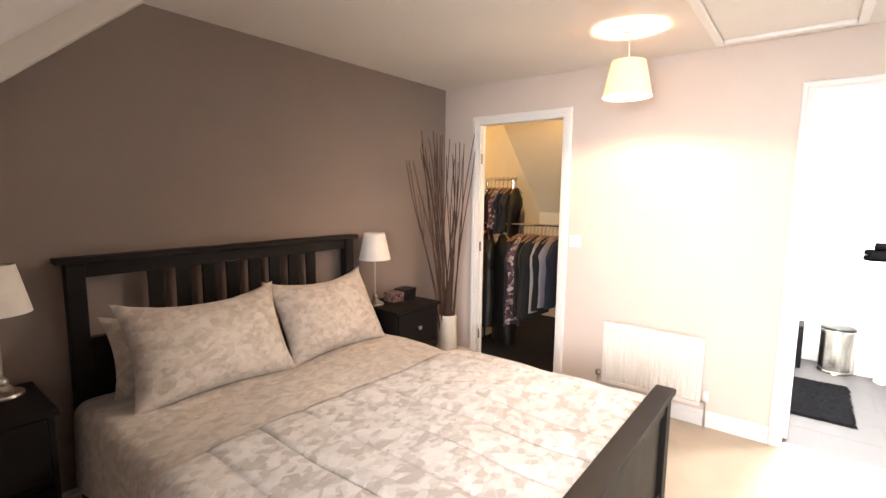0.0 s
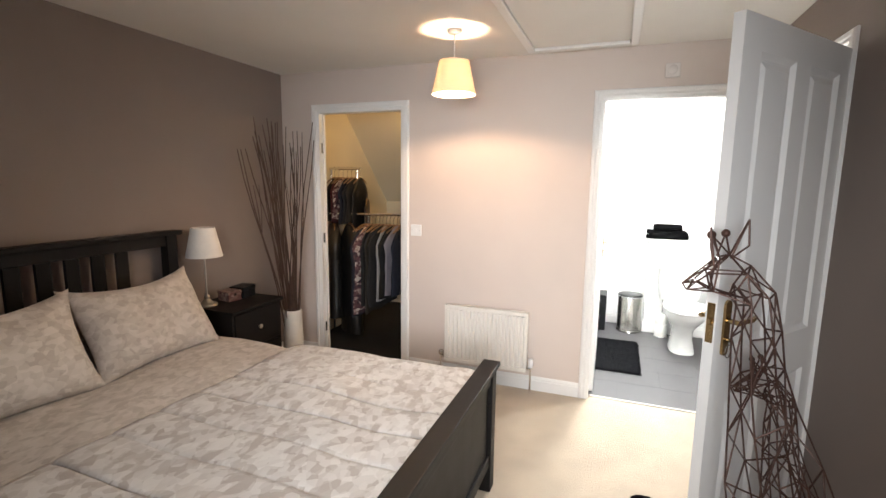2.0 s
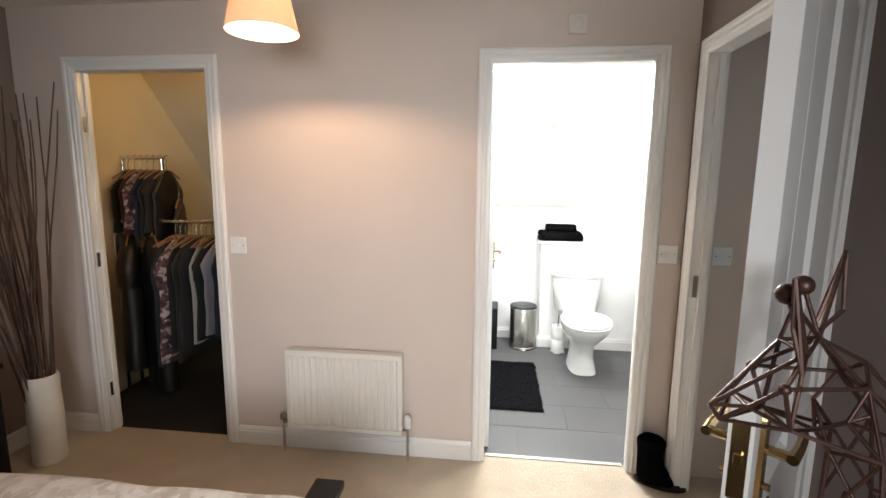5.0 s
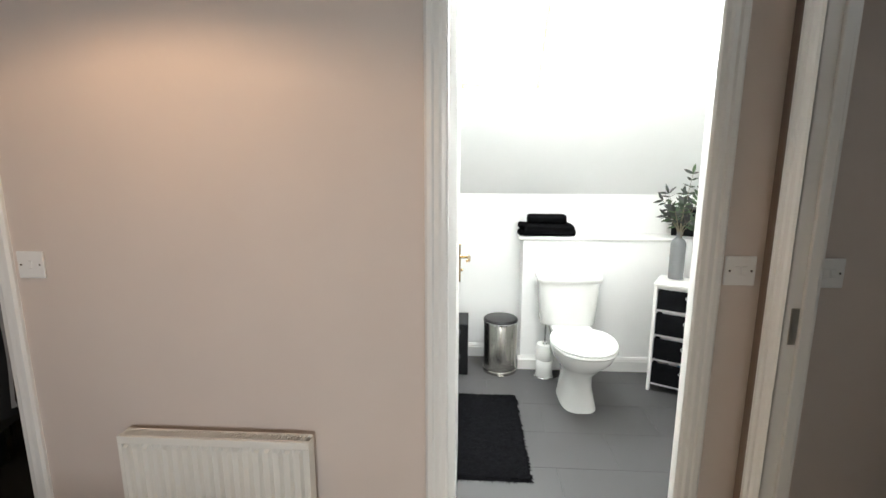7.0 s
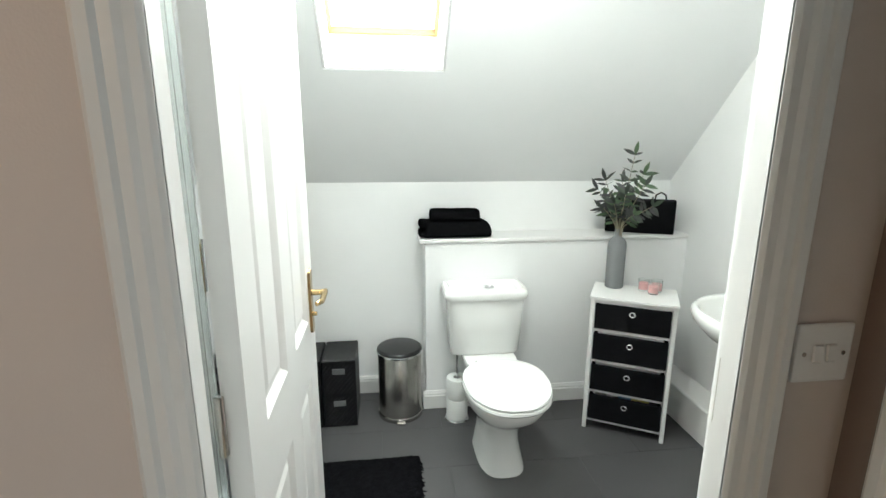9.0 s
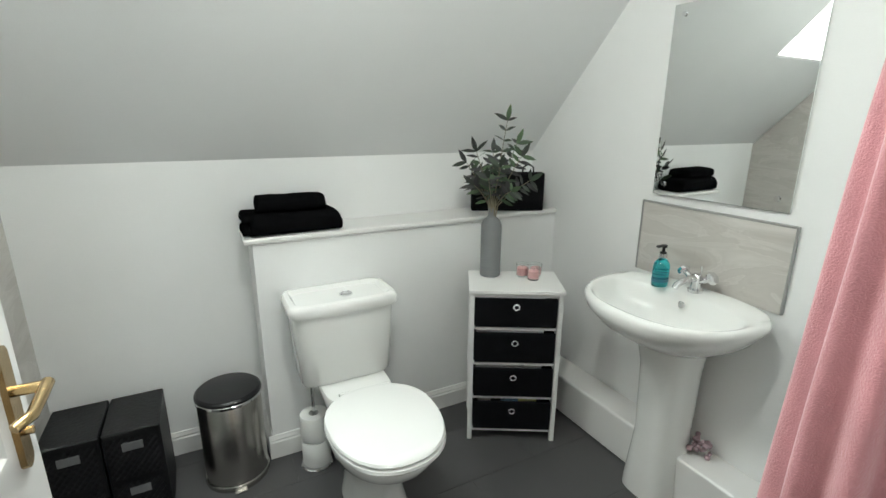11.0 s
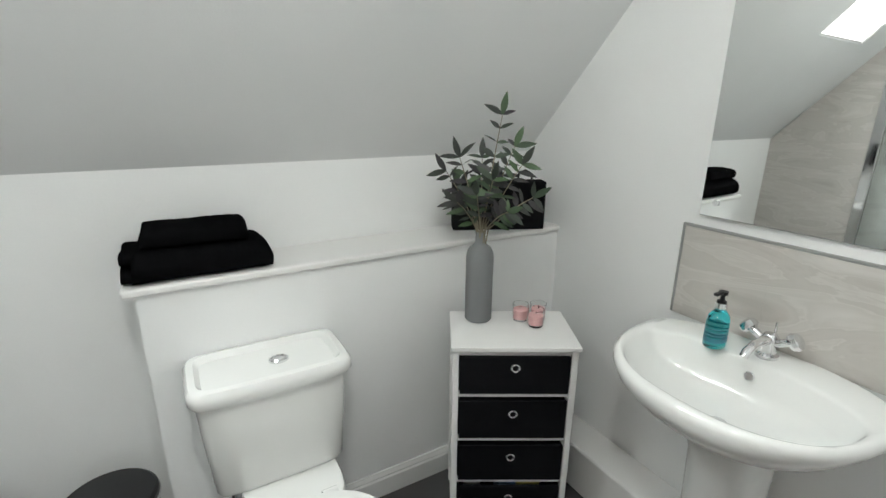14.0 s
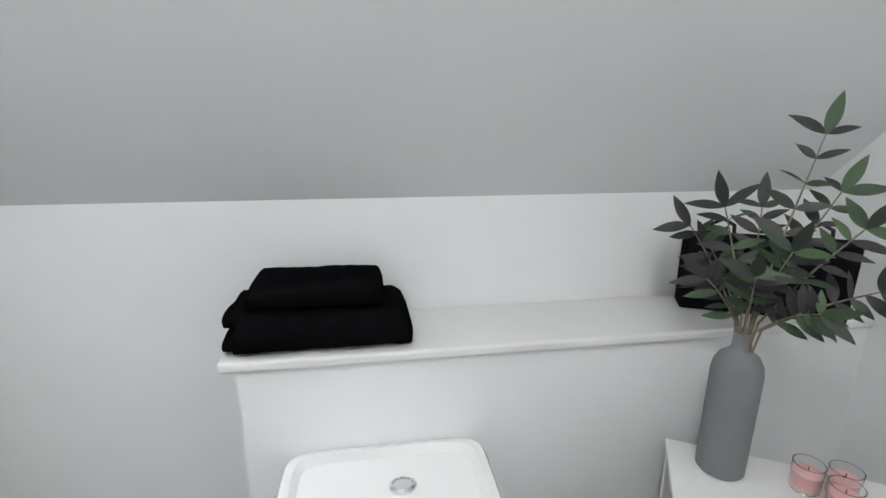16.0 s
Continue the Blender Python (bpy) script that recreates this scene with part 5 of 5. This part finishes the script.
for j, (c, u0, u1) in enumerate((((0.35, 0.33, 0.30), 0.05, 0.10), ((0.10, 0.20, 0.30), 0.16, 0.22), ((0.45, 0.42, 0.12), 0.22, 0.30))):
    part("cloth", box((u0, 0.03, 0.075), (u1, 0.20, 0.199), 0.006, 2), cloth("flannel", c), fold)

VP = Vector((1.800, 4.996, 0.7005))
vase = thing("bottle_vase", pose(*VP), "matt grey bottle vase with artificial foliage", "vase")
part("body", lathe([(0, 0), (0.041, 0), (0.044, 0.004), (0.0445, 0.215), (0.042, 0.232), (0.034, 0.248), (0.021, 0.258), (0.0165, 0.266), (0.0155, 0.292), (0.017, 0.298), (0.0125, 0.298), (0.0115, 0.26), (0, 0.255)], 40), MATTGREY, vase, "", 35)
LEAF = bpy.data.materials.new("leaf_green")
LEAF.use_nodes = True
ln, ll = LEAF.node_tree.nodes, LEAF.node_tree.links
oi, lr = ln.new("ShaderNodeObjectInfo"), ln.new("ShaderNodeValToRGB")
le = lr.color_ramp.elements
le[0].color, le[1].color = (0.018, 0.028, 0.017, 1), (0.050, 0.095, 0.034, 1)
k = le.new(0.45)
k.color = (0.026, 0.021, 0.026, 1)
k = le.new(0.7)
k.color = (0.025, 0.046, 0.022, 1)
ll.new(oi.outputs["Random"], lr.inputs[0])
ll.new(lr.outputs[0], ln["Principled BSDF"].inputs["Base Color"])
ln["Principled BSDF"].inputs["Roughness"].default_value = 0.55


def leaf_mesh(length, width, curl):
    bm = bmesh.new()
    n = 8
    rows = []
    for i in range(n + 1):
        u = i / n
        w = width / 2 * math.sin(math.pi * min(1, u * 0.97 + 0.03)) ** 0.85 * (1.25 - 0.5 * u)
        z = -curl * u * u
        rows.append([bm.verts.new((u * length, -w, z + 0.10 * w)), bm.verts.new((u * length, 0, z - 0.08 * w)), bm.verts.new((u * length, w, z + 0.10 * w))])
    for a, b in zip(rows, rows[1:]):
        for j in range(2):
            bm.faces.new((a[j], a[j + 1], b[j + 1], b[j]))
    me = bpy.data.meshes.new("leaf")
    for f in bm.faces:
        f.smooth = True
    bm.to_mesh(me)
    bm.free()
    me.materials.append(LEAF)
    return me


LEAVES = [leaf_mesh(0.056, 0.019, 0.008), leaf_mesh(0.048, 0.017, 0.013), leaf_mesh(0.064, 0.020, 0.005)]
rng = random.Random(11)
VIEW = Vector((0.55, -0.83, 0))            # along the drawer unit's front, in the plane of the spray
OUT = Vector((-0.55, -0.50, 0)).normalized()
STEMS = ((0.060, 0.02, 0.37, 0.02), (-0.115, 0.03, 0.20, 0.03), (0.13, 0.04, 0.235, 0.03), (-0.055, 0.08, 0.25, 0.02), (0.095, -0.02, 0.28, 0.02), (-0.08, -0.02, 0.15, 0.04),
         (0.165, 0.02, 0.14, 0.05), (0.01, 0.11, 0.15, 0.04), (-0.01, -0.03, 0.24, 0.01), (0.05, 0.07, 0.19, 0.03), (-0.07, 0.05, 0.11, 0.05), (0.10, 0.07, 0.10, 0.05))
for s, (side, front, height, bow) in enumerate(STEMS):
    base = Vector((0, 0, 0.285))
    tip = VIEW * side + OUT * front + Vector((0, 0, 0.285 + height))
    pts = []
    for i in range(9):
        u = i / 8
        pts.append(base.lerp(tip, u) + (VIEW * side + OUT * front) * (bow * 6 * u * (1 - u)) + Vector((0, 0, 0.02 * math.sin(3.1 * u))))
    pts[0] = Vector((0, 0, 0.15))
    st = part("stem", tube(pts, 0.0026, 6, None, 0.0011), STEM, vase, "", 60)
    for i in range(2, 9):
        for sg in (-1, 1):
            if (i < 3 and s % 2) or (s and rng.random() < 0.10):
                continue
            p = pts[i] if i < 9 else pts[8]
            d = (pts[min(i + 1, 8)] - pts[i - 1]).normalized()
            across = (d.cross(OUT).normalized() * sg * 0.85 + OUT * rng.uniform(-0.35, 0.5)).normalized()
            fwd = (d * rng.uniform(0.35, 0.75) + across).normalized()
            nrm = (OUT * 0.8 + Vector((rng.uniform(-0.5, 0.5), rng.uniform(-0.5, 0.5), 0.7))).normalized()
            yv = nrm.cross(fwd).normalized()
            zv = fwd.cross(yv)
            lf = new("leaf", LEAVES[rng.randrange(3)])
            lf.parent = st
            sc = rng.uniform(0.75, 1.08)
            lf.matrix_local = Matrix.Translation(p) @ Matrix(((fwd[0], yv[0], zv[0], 0), (fwd[1], yv[1], zv[1], 0), (fwd[2], yv[2], zv[2], 0), (0, 0, 0, 1))) @ Matrix.Scale(sc, 4)
    end = new("leaf", LEAVES[2])
    end.parent = st
    d = (pts[8] - pts[7]).normalized()
    yv = OUT.cross(d).normalized()
    zv = d.cross(yv)
    end.matrix_local = Matrix.Translation(pts[8]) @ Matrix(((d[0], yv[0], zv[0], 0), (d[1], yv[1], zv[1], 0), (d[2], yv[2], zv[2], 0), (0, 0, 0, 1)))


def candle(x, y):
    c = thing("candle_glass", pose(x, y, 0.7005), "pink wax candle in a clear glass cup", "candle", "candles on the drawer unit")
    part("cup", lathe([(0, 0.001), (0.022, 0.001), (0.0245, 0.006), (0.0265, 0.058), (0.0250, 0.058), (0.0232, 0.008), (0, 0.006)], 28), GLASS, c, "clear glass cup", 40).visible_shadow = False
    part("wax", lathe([(0, 0.0075), (0.0225, 0.0085), (0.0240, 0.040), (0.021, 0.042), (0, 0.042)], 28), WAX, c, "pink wax", 40)
    part("wick", tube([(0, 0, 0.040), (0.001, 0, 0.050)], 0.0008, 5), BLACKFABRIC, c)


candle(1.915, 4.917)
candle(1.930, 4.858)
candle(1.968, 4.892)

# ---- towels and bag on the shelf ----
def towel(m, w, d, h, seed, label, ends=False):
    """A towel folded thick, its round fold to the front; ends: the layers show at one end."""
    t = thing("folded_towel", m, label, "towel", "towels on the shelf")

    def layer(name, x0, x1, y0, y1, z0, z1, k, soft):
        bm = bmesh.new()
        nx, na = 48, 36
        rings = []
        for i in range(nx + 1):
            x = x0 + (x1 - x0) * i / nx
            near = min(1.0, min(x - x0, x1 - x) / soft)
            e = math.sqrt(max(0.0, 1 - (1 - near) ** 2))
            ring = []
            for j in range(na):
                a = 2 * math.pi * j / na
                c, q = math.cos(a), math.sin(a)
                yy = (y0 + y1) / 2 + math.copysign(abs(c) ** 0.5, c) * (y1 - y0) / 2 * (0.90 + 0.10 * e)
                zz = (z0 + z1) / 2 + math.copysign(abs(q) ** 0.62, q) * (z1 - z0) / 2 * (0.55 + 0.45 * e)
                zz += z0 - (z0 + z1) / 2 + (z1 - z0) / 2 * (0.55 + 0.45 * e)
                top = max(0.0, q)
                nz = 0.010 * noise.noise(Vector((x * 6, yy * 8, seed + k))) * top + 0.0016 * noise.noise(Vector((x * 60, yy * 60, zz * 60 + seed)))
                ring.append(bm.verts.new((x + 0.008 * noise.noise(Vector((yy * 9, seed, zz * 12 + k))), yy + 0.006 * noise.noise(Vector((x * 7, zz * 14, seed + 3 * k))), max(z0, zz + nz))))
            rings.append(ring)
        for a, b in zip(rings, rings[1:]):
            for j in range(na):
                bm.faces.new((a[j], a[(j + 1) % na], b[(j + 1) % na], b[j]))
        bm.faces.new(rings[0])
        bm.faces.new(rings[-1][::-1])
        part(name, bm, BLACKTOWEL, t, "", 80)
    layer("fold", -w / 2 + (0.018 if ends else 0.0), w / 2, -d / 2, d / 2, 0.0, h, 0, 0.034 if ends else 0.014)
    if ends:
        layer("towel_end", -w / 2 - 0.004, -w / 2 + 0.08, -d / 2 + 0.022, d / 2, 0.002, h * 0.42, 1, 0.012)
        layer("towel_end", -w / 2, -w / 2 + 0.08, -d / 2 + 0.034, d / 2, h * 0.52, h * 0.98, 2, 0.012)
    return t


towel(pose(1.014, 5.229, 0.9362, 0, 0, 0.5), 0.356, 0.190, 0.086, 1, "large black folded bath towel on the shelf", True)
towel(pose(1.013, 5.222, 1.0215, 0, 0, -0.5), 0.255, 0.150, 0.054, 5, "small black folded hand towel on the bath towel")
BM_ = pose(1.857, 5.256, 0.9362, 0, 0, -25)
bag = thing("storage_bag", BM_, "black box bag with two loop handles on the shelf", "bag")
part("body", box((0, 0, 0), (0.345, 0.07, 0.180), 0.006, 2), BLACKFABRIC, bag)
for x in (0.075, 0.27):
    part("handle", tube([(x - 0.028, 0.035, 0.172), (x - 0.024, 0.033, 0.205), (x, 0.032, 0.219), (x + 0.024, 0.033, 0.205), (x + 0.028, 0.035, 0.172)], 0.0045, 8), BLACKGLOSS, bag, "", 60)
for z in (0.125, 0.142):
    part("rivet", tube([(0.028, -0.001, z), (0.028, -0.004, z)], 0.005, 10), CHROME, bag)

# ---- basin, tap, soap, splashback, mirror ----
BYC = 4.316
def d_ring(bm, proj, half, z, n=44, back=0.0, pw=2.3):
    ring = []
    for i in range(n):
        a = 2 * math.pi * i / n
        c, s = math.cos(a), math.sin(a)
        y = BYC + half * math.copysign(abs(c) ** (2 / pw), c)
        depth = math.copysign(abs(s) ** (2 / pw), s)
        x = BX - 0.003 - back - (proj - back) * (0.33 + (0.67 * depth if depth > 0 else 0.33 * depth))
        ring.append(bm.verts.new((x, y, z)))
    return ring


def skin(bm, rings, cap_last=True):
    for a, b in zip(rings, rings[1:]):
        for i in range(len(a)):
            bm.faces.new((a[i], a[(i + 1) % len(a)], b[(i + 1) % len(b)], b[i]))
    bm.faces.new(rings[0][::-1])
    if cap_last:
        bm.faces.new(rings[-1])


basin = thing("basin", pose(0, 0, 0), "white ceramic pedestal wash basin with chrome tap", "basin")
bm = bmesh.new()
rs = [d_ring(bm, 0.22, 0.10, 0.595), d_ring(bm, 0.30, 0.16, 0.625), d_ring(bm, 0.40, 0.235, 0.685), d_ring(bm, 0.445, 0.272, 0.735), d_ring(bm, 0.448, 0.288, 0.760), d_ring(bm, 0.446, 0.287, 0.774), d_ring(bm, 0.436, 0.279, 0.782),
      d_ring(bm, 0.422, 0.258, 0.780, back=0.095), d_ring(bm, 0.412, 0.250, 0.768, back=0.105), d_ring(bm, 0.385, 0.225, 0.715, back=0.120), d_ring(bm, 0.330, 0.165, 0.665, back=0.145), d_ring(bm, 0.27, 0.06, 0.648, back=0.19)]
skin(bm, rs)
part("bowl", bm, CERAMIC, basin, "", 55)
bm = bmesh.new()
rs = [d_ring(bm, 0.245, 0.095, -0.004, back=0.05, pw=3.2), d_ring(bm, 0.245, 0.092, 0.04, back=0.05, pw=3.2), d_ring(bm, 0.225, 0.080, 0.25, back=0.05, pw=3.0), d_ring(bm, 0.235, 0.088, 0.52, back=0.05, pw=3.0), d_ring(bm, 0.26, 0.105, 0.63, back=0.05, pw=3.0)]
skin(bm, rs)
part("pedestal", bm, CERAMIC, basin, "", 50)
part("overflow", lathe([(0, 0), (0.012, 0), (0.012, 0.003), (0.0095, 0.004), (0.0085, 0.001), (0, 0.001)], 20), CHROME, basin, "chrome overflow ring", 40).matrix_local = pose(BX - 0.128, BYC, 0.742, 0, -68, 0)
part("waste", lathe([(0, 0), (0.021, 0), (0.021, 0.003), (0.014, 0.006), (0, 0.007)], 24, centre=(BX - 0.235, BYC, 0.648)), CHROME, basin, "", 40)
tap = thing("mixer_tap", pose(BX - 0.065, BYC, 0.7815), "chrome two-handle basin mixer tap", "tap")
part("body", lathe([(0, 0), (0.026, 0), (0.026, 0.008), (0.019, 0.014), (0.017, 0.040), (0.020, 0.052), (0.014, 0.062), (0, 0.064)], 24), CHROME, tap, "", 40)
part("spout", tube([(0, 0, 0.045), (-0.035, 0, 0.052), (-0.075, 0, 0.050), (-0.105, 0, 0.040), (-0.113, 0, 0.028)], 0.0125, 12, None, 0.010), CHROME, tap, "", 60)
for s in (-1, 1):
    part("handle", tube([(0, s * 0.014, 0.040), (0, s * 0.034, 0.052), (0, s * 0.044, 0.058)], 0.010, 10), CHROME, tap, "", 60)
    bm = lathe([(0, 0), (0.013, 0.001), (0.021, 0.007), (0.0225, 0.014), (0.020, 0.024), (0.010, 0.029), (0, 0.030)], 12)
    for v in bm.verts:
        v.co = pose(0, s * 0.042, 0.054, -s * 52, 0, 0) @ v.co
    part("knob", bm, CHROME, tap, "", 25)
part("pop_up_rod", tube([(0.020, 0, 0.055), (0.020, 0, 0.088)], 0.003, 8), CHROME, tap)
soap = thing("soap_dispenser", pose(BX - 0.125, 4.415, 0.7815), "teal liquid soap bottle with dark pump", "soap")
part("bottle", lathe([(0, 0.0), (0.029, 0.0), (0.032, 0.004), (0.032, 0.070), (0.029, 0.085), (0.018, 0.098), (0.012, 0.102), (0.012, 0.108), (0, 0.108)], 32, sy=0.8), TEAL, soap, "teal translucent plastic bottle", 40)
part("label", lathe([(0.0326, 0.018), (0.0326, 0.030)], 32, sy=0.8), mat("soap_label", (0.02, 0.16, 0.22), 0.4), soap, "dark printed label band", 40)
for z in (0.036, 0.044, 0.054):
    part("print_bar", lathe([(0.0327, z), (0.0327, z + 0.003)], 32, sy=0.8), mat("soap_print", (0.03, 0.22, 0.28), 0.4), soap, "", 40)
part("collar", lathe([(0, 0.106), (0.0145, 0.106), (0.0145, 0.121), (0, 0.121)], 20), CHROME, soap, "chrome pump collar", 40)
part("pump", lathe([(0, 0.1215), (0.0115, 0.1215), (0.0115, 0.126), (0.006, 0.127), (0.005, 0.142), (0.011, 0.143), (0.011, 0.152), (0, 0.153)], 20), BINLID, soap, "black pump head", 40)
part("nozzle", box((-0.036, -0.006, 0.145), (0.004, 0.006, 0.153), 0.002, 1), BINLID, soap)

sp = thing("splashback", pose(BX, 0, 0), "pale veined stone-effect splashback panel with grey trim", "splashback")
S0, S1, SZ0, SZ1 = 4.062, 4.622, 0.776, 1.057
mid = 4.37
part("panel", box((-0.009, S0 + 0.008, SZ0), (-0.001, mid - 0.0002, SZ1 - 0.008)), VEIN, sp)
part("panel", box((-0.009, mid + 0.0002, SZ0), (-0.001, S1 - 0.008, SZ1 - 0.008)), VEIN, sp)
TRIM = mat("grey_metal_trim", (0.36, 0.36, 0.35), 0.4, 0.5, var=0.05)
for a, b in (((-0.012, S0, SZ0), (-0.001, S0 + 0.008, SZ1)), ((-0.012, S1 - 0.008, SZ0), (-0.001, S1, SZ1)), ((-0.012, S0 + 0.008, SZ1 - 0.008), (-0.001, S1 - 0.008, SZ1))):
    part("edge_trim", box(a, b, 0.002, 1), TRIM, sp)
mi = thing("wall_mirror", pose(BX - 0.009, 4.3355, 0, 0, 0, 1.1), "frameless rectangular wall mirror over the basin", "mirror")
M0, M1, MZ0, MZ1 = -0.2395, 0.2395, 1.090, 1.745
part("glass", box((-0.006, M0, MZ0), (0.001, M1, MZ1), 0.0015, 1), MIRROR, mi, "silvered mirror glass")
for y in (M0 + 0.042, M1 - 0.042):
    for z in (MZ0 + 0.04, MZ1 - 0.035):
        part("screw_cap", tube([(-0.006, y, z), (-0.011, y, z)], 0.0085, 14), CHROME, mi, "", 40)

# ---- towels hanging beside the bathroom door ----
def hanging_towel(cx, cy, rx, ry, z0, z1, mtl, label, seed):
    """A bath towel hung by its middle from a hook: a bundle of deep folds, wider towards the hem."""
    bm = bmesh.new()
    nv, nu = 36, 96
    rows = []
    for i in range(nv + 1):
        v = i / nv
        w = 0.30 + 0.70 * v ** 0.45
        row = []
        for j in range(nu):
            a = 2 * math.pi * j / nu
            f = 1 + 0.20 * math.sin(a * 9 + seed + 0.6 * math.sin(3 * v)) * (0.4 + 0.6 * v) + 0.07 * noise.noise(Vector((math.cos(a) * 2, math.sin(a) * 2, v * 3 + seed)))
            row.append(bm.verts.new((cx + rx * w * f * math.cos(a), max(W + T + 0.016, cy + ry * w * f * math.sin(a)), z1 - (z1 - z0) * v + 0.012 * math.sin(a * 4 + seed) * v)))
        rows.append(row)
    for a, b in zip(rows, rows[1:]):
        for j in range(nu):
            bm.faces.new((a[j], a[(j + 1) % nu], b[(j + 1) % nu], b[j]))
    bm.faces.new(rows[0])
    return tagged(part("hanging_towel", bm, mtl, None, "", 80), label, "towel", "towels by the door")


hanging_towel(1.412, 3.560, 0.092, 0.085, 0.50, 1.64, PINKTOWEL, "pink bath towel hanging in folds by the door", 1.0)
hanging_towel(1.60, 3.590, 0.080, 0.108, 0.45, 1.62, GREYTOWEL, "dark grey bath towel hanging beside the pink one", 4.0)
hook = thing("towel_hook", pose(1.42, W + T + 0.01, 1.63), "chrome double wall hook holding bath towels", "hook")
part("plate", box((-0.03, 0.001, -0.03), (0.03, 0.008, 0.03), 0.003, 1), CHROME, hook)
part("prong", tube([(0, 0.008, 0), (0, 0.06, -0.01), (0, 0.085, 0.012)], 0.006, 10), CHROME, hook, "", 60)
posy = thing("dried_posy", pose(2.20, 4.20, 0.186), "small dusky pink dried posy behind the pedestal", "flowers")
bm = bmesh.new()
rng = random.Random(3)
for i in range(26):
    p = Vector((rng.uniform(-0.03, 0.03), rng.uniform(-0.03, 0.03), rng.uniform(0.01, 0.075)))
    bmesh.ops.create_icosphere(bm, subdivisions=1, radius=rng.uniform(0.007, 0.013), matrix=Matrix.Translation(p))
part("petals", bm, mat("dusky_petals", (0.34, 0.24, 0.27), 0.8, var=0.3, scale=60), posy, "", 60)


# ---- vinyl tiles of the bathroom floor ----
TILE = mat("grey_vinyl_tile", (0.060, 0.0575, 0.0595), 0.45, var=0.07, scale=5, bump=0.12, bscale=260, rvar=0.06)
floor_b = bpy.data.objects["floor_bathroom"]
tile_meshes = {}
for row in range(7):
    for col in range(5):
        x, y = 0.02 - (0.3 if row % 2 else 0.0) + col * 0.6, W + 0.065 + row * 0.3
        # tiles along the walls are cut to fit
        w, d = min(0.5992, BX + 0.03 - x), min(0.2992, BY + 0.03 - y)
        if w < 0.06 or d < 0.06:
            continue
        size = (round(w, 3), round(d, 3))
        if size not in tile_meshes:
            tile_bm = box((0, 0, -0.0035), (size[0], size[1], 0.0), 0.0005, 1)
            tile_meshes[size] = bpy.data.meshes.new("floor_tile")
            tile_bm.to_mesh(tile_meshes[size])
            tile_bm.free()
            tile_meshes[size].materials.append(TILE)
        t = new("floor_tile", tile_meshes[size])
        t.parent = floor_b
        t.location = (x, y, 0)
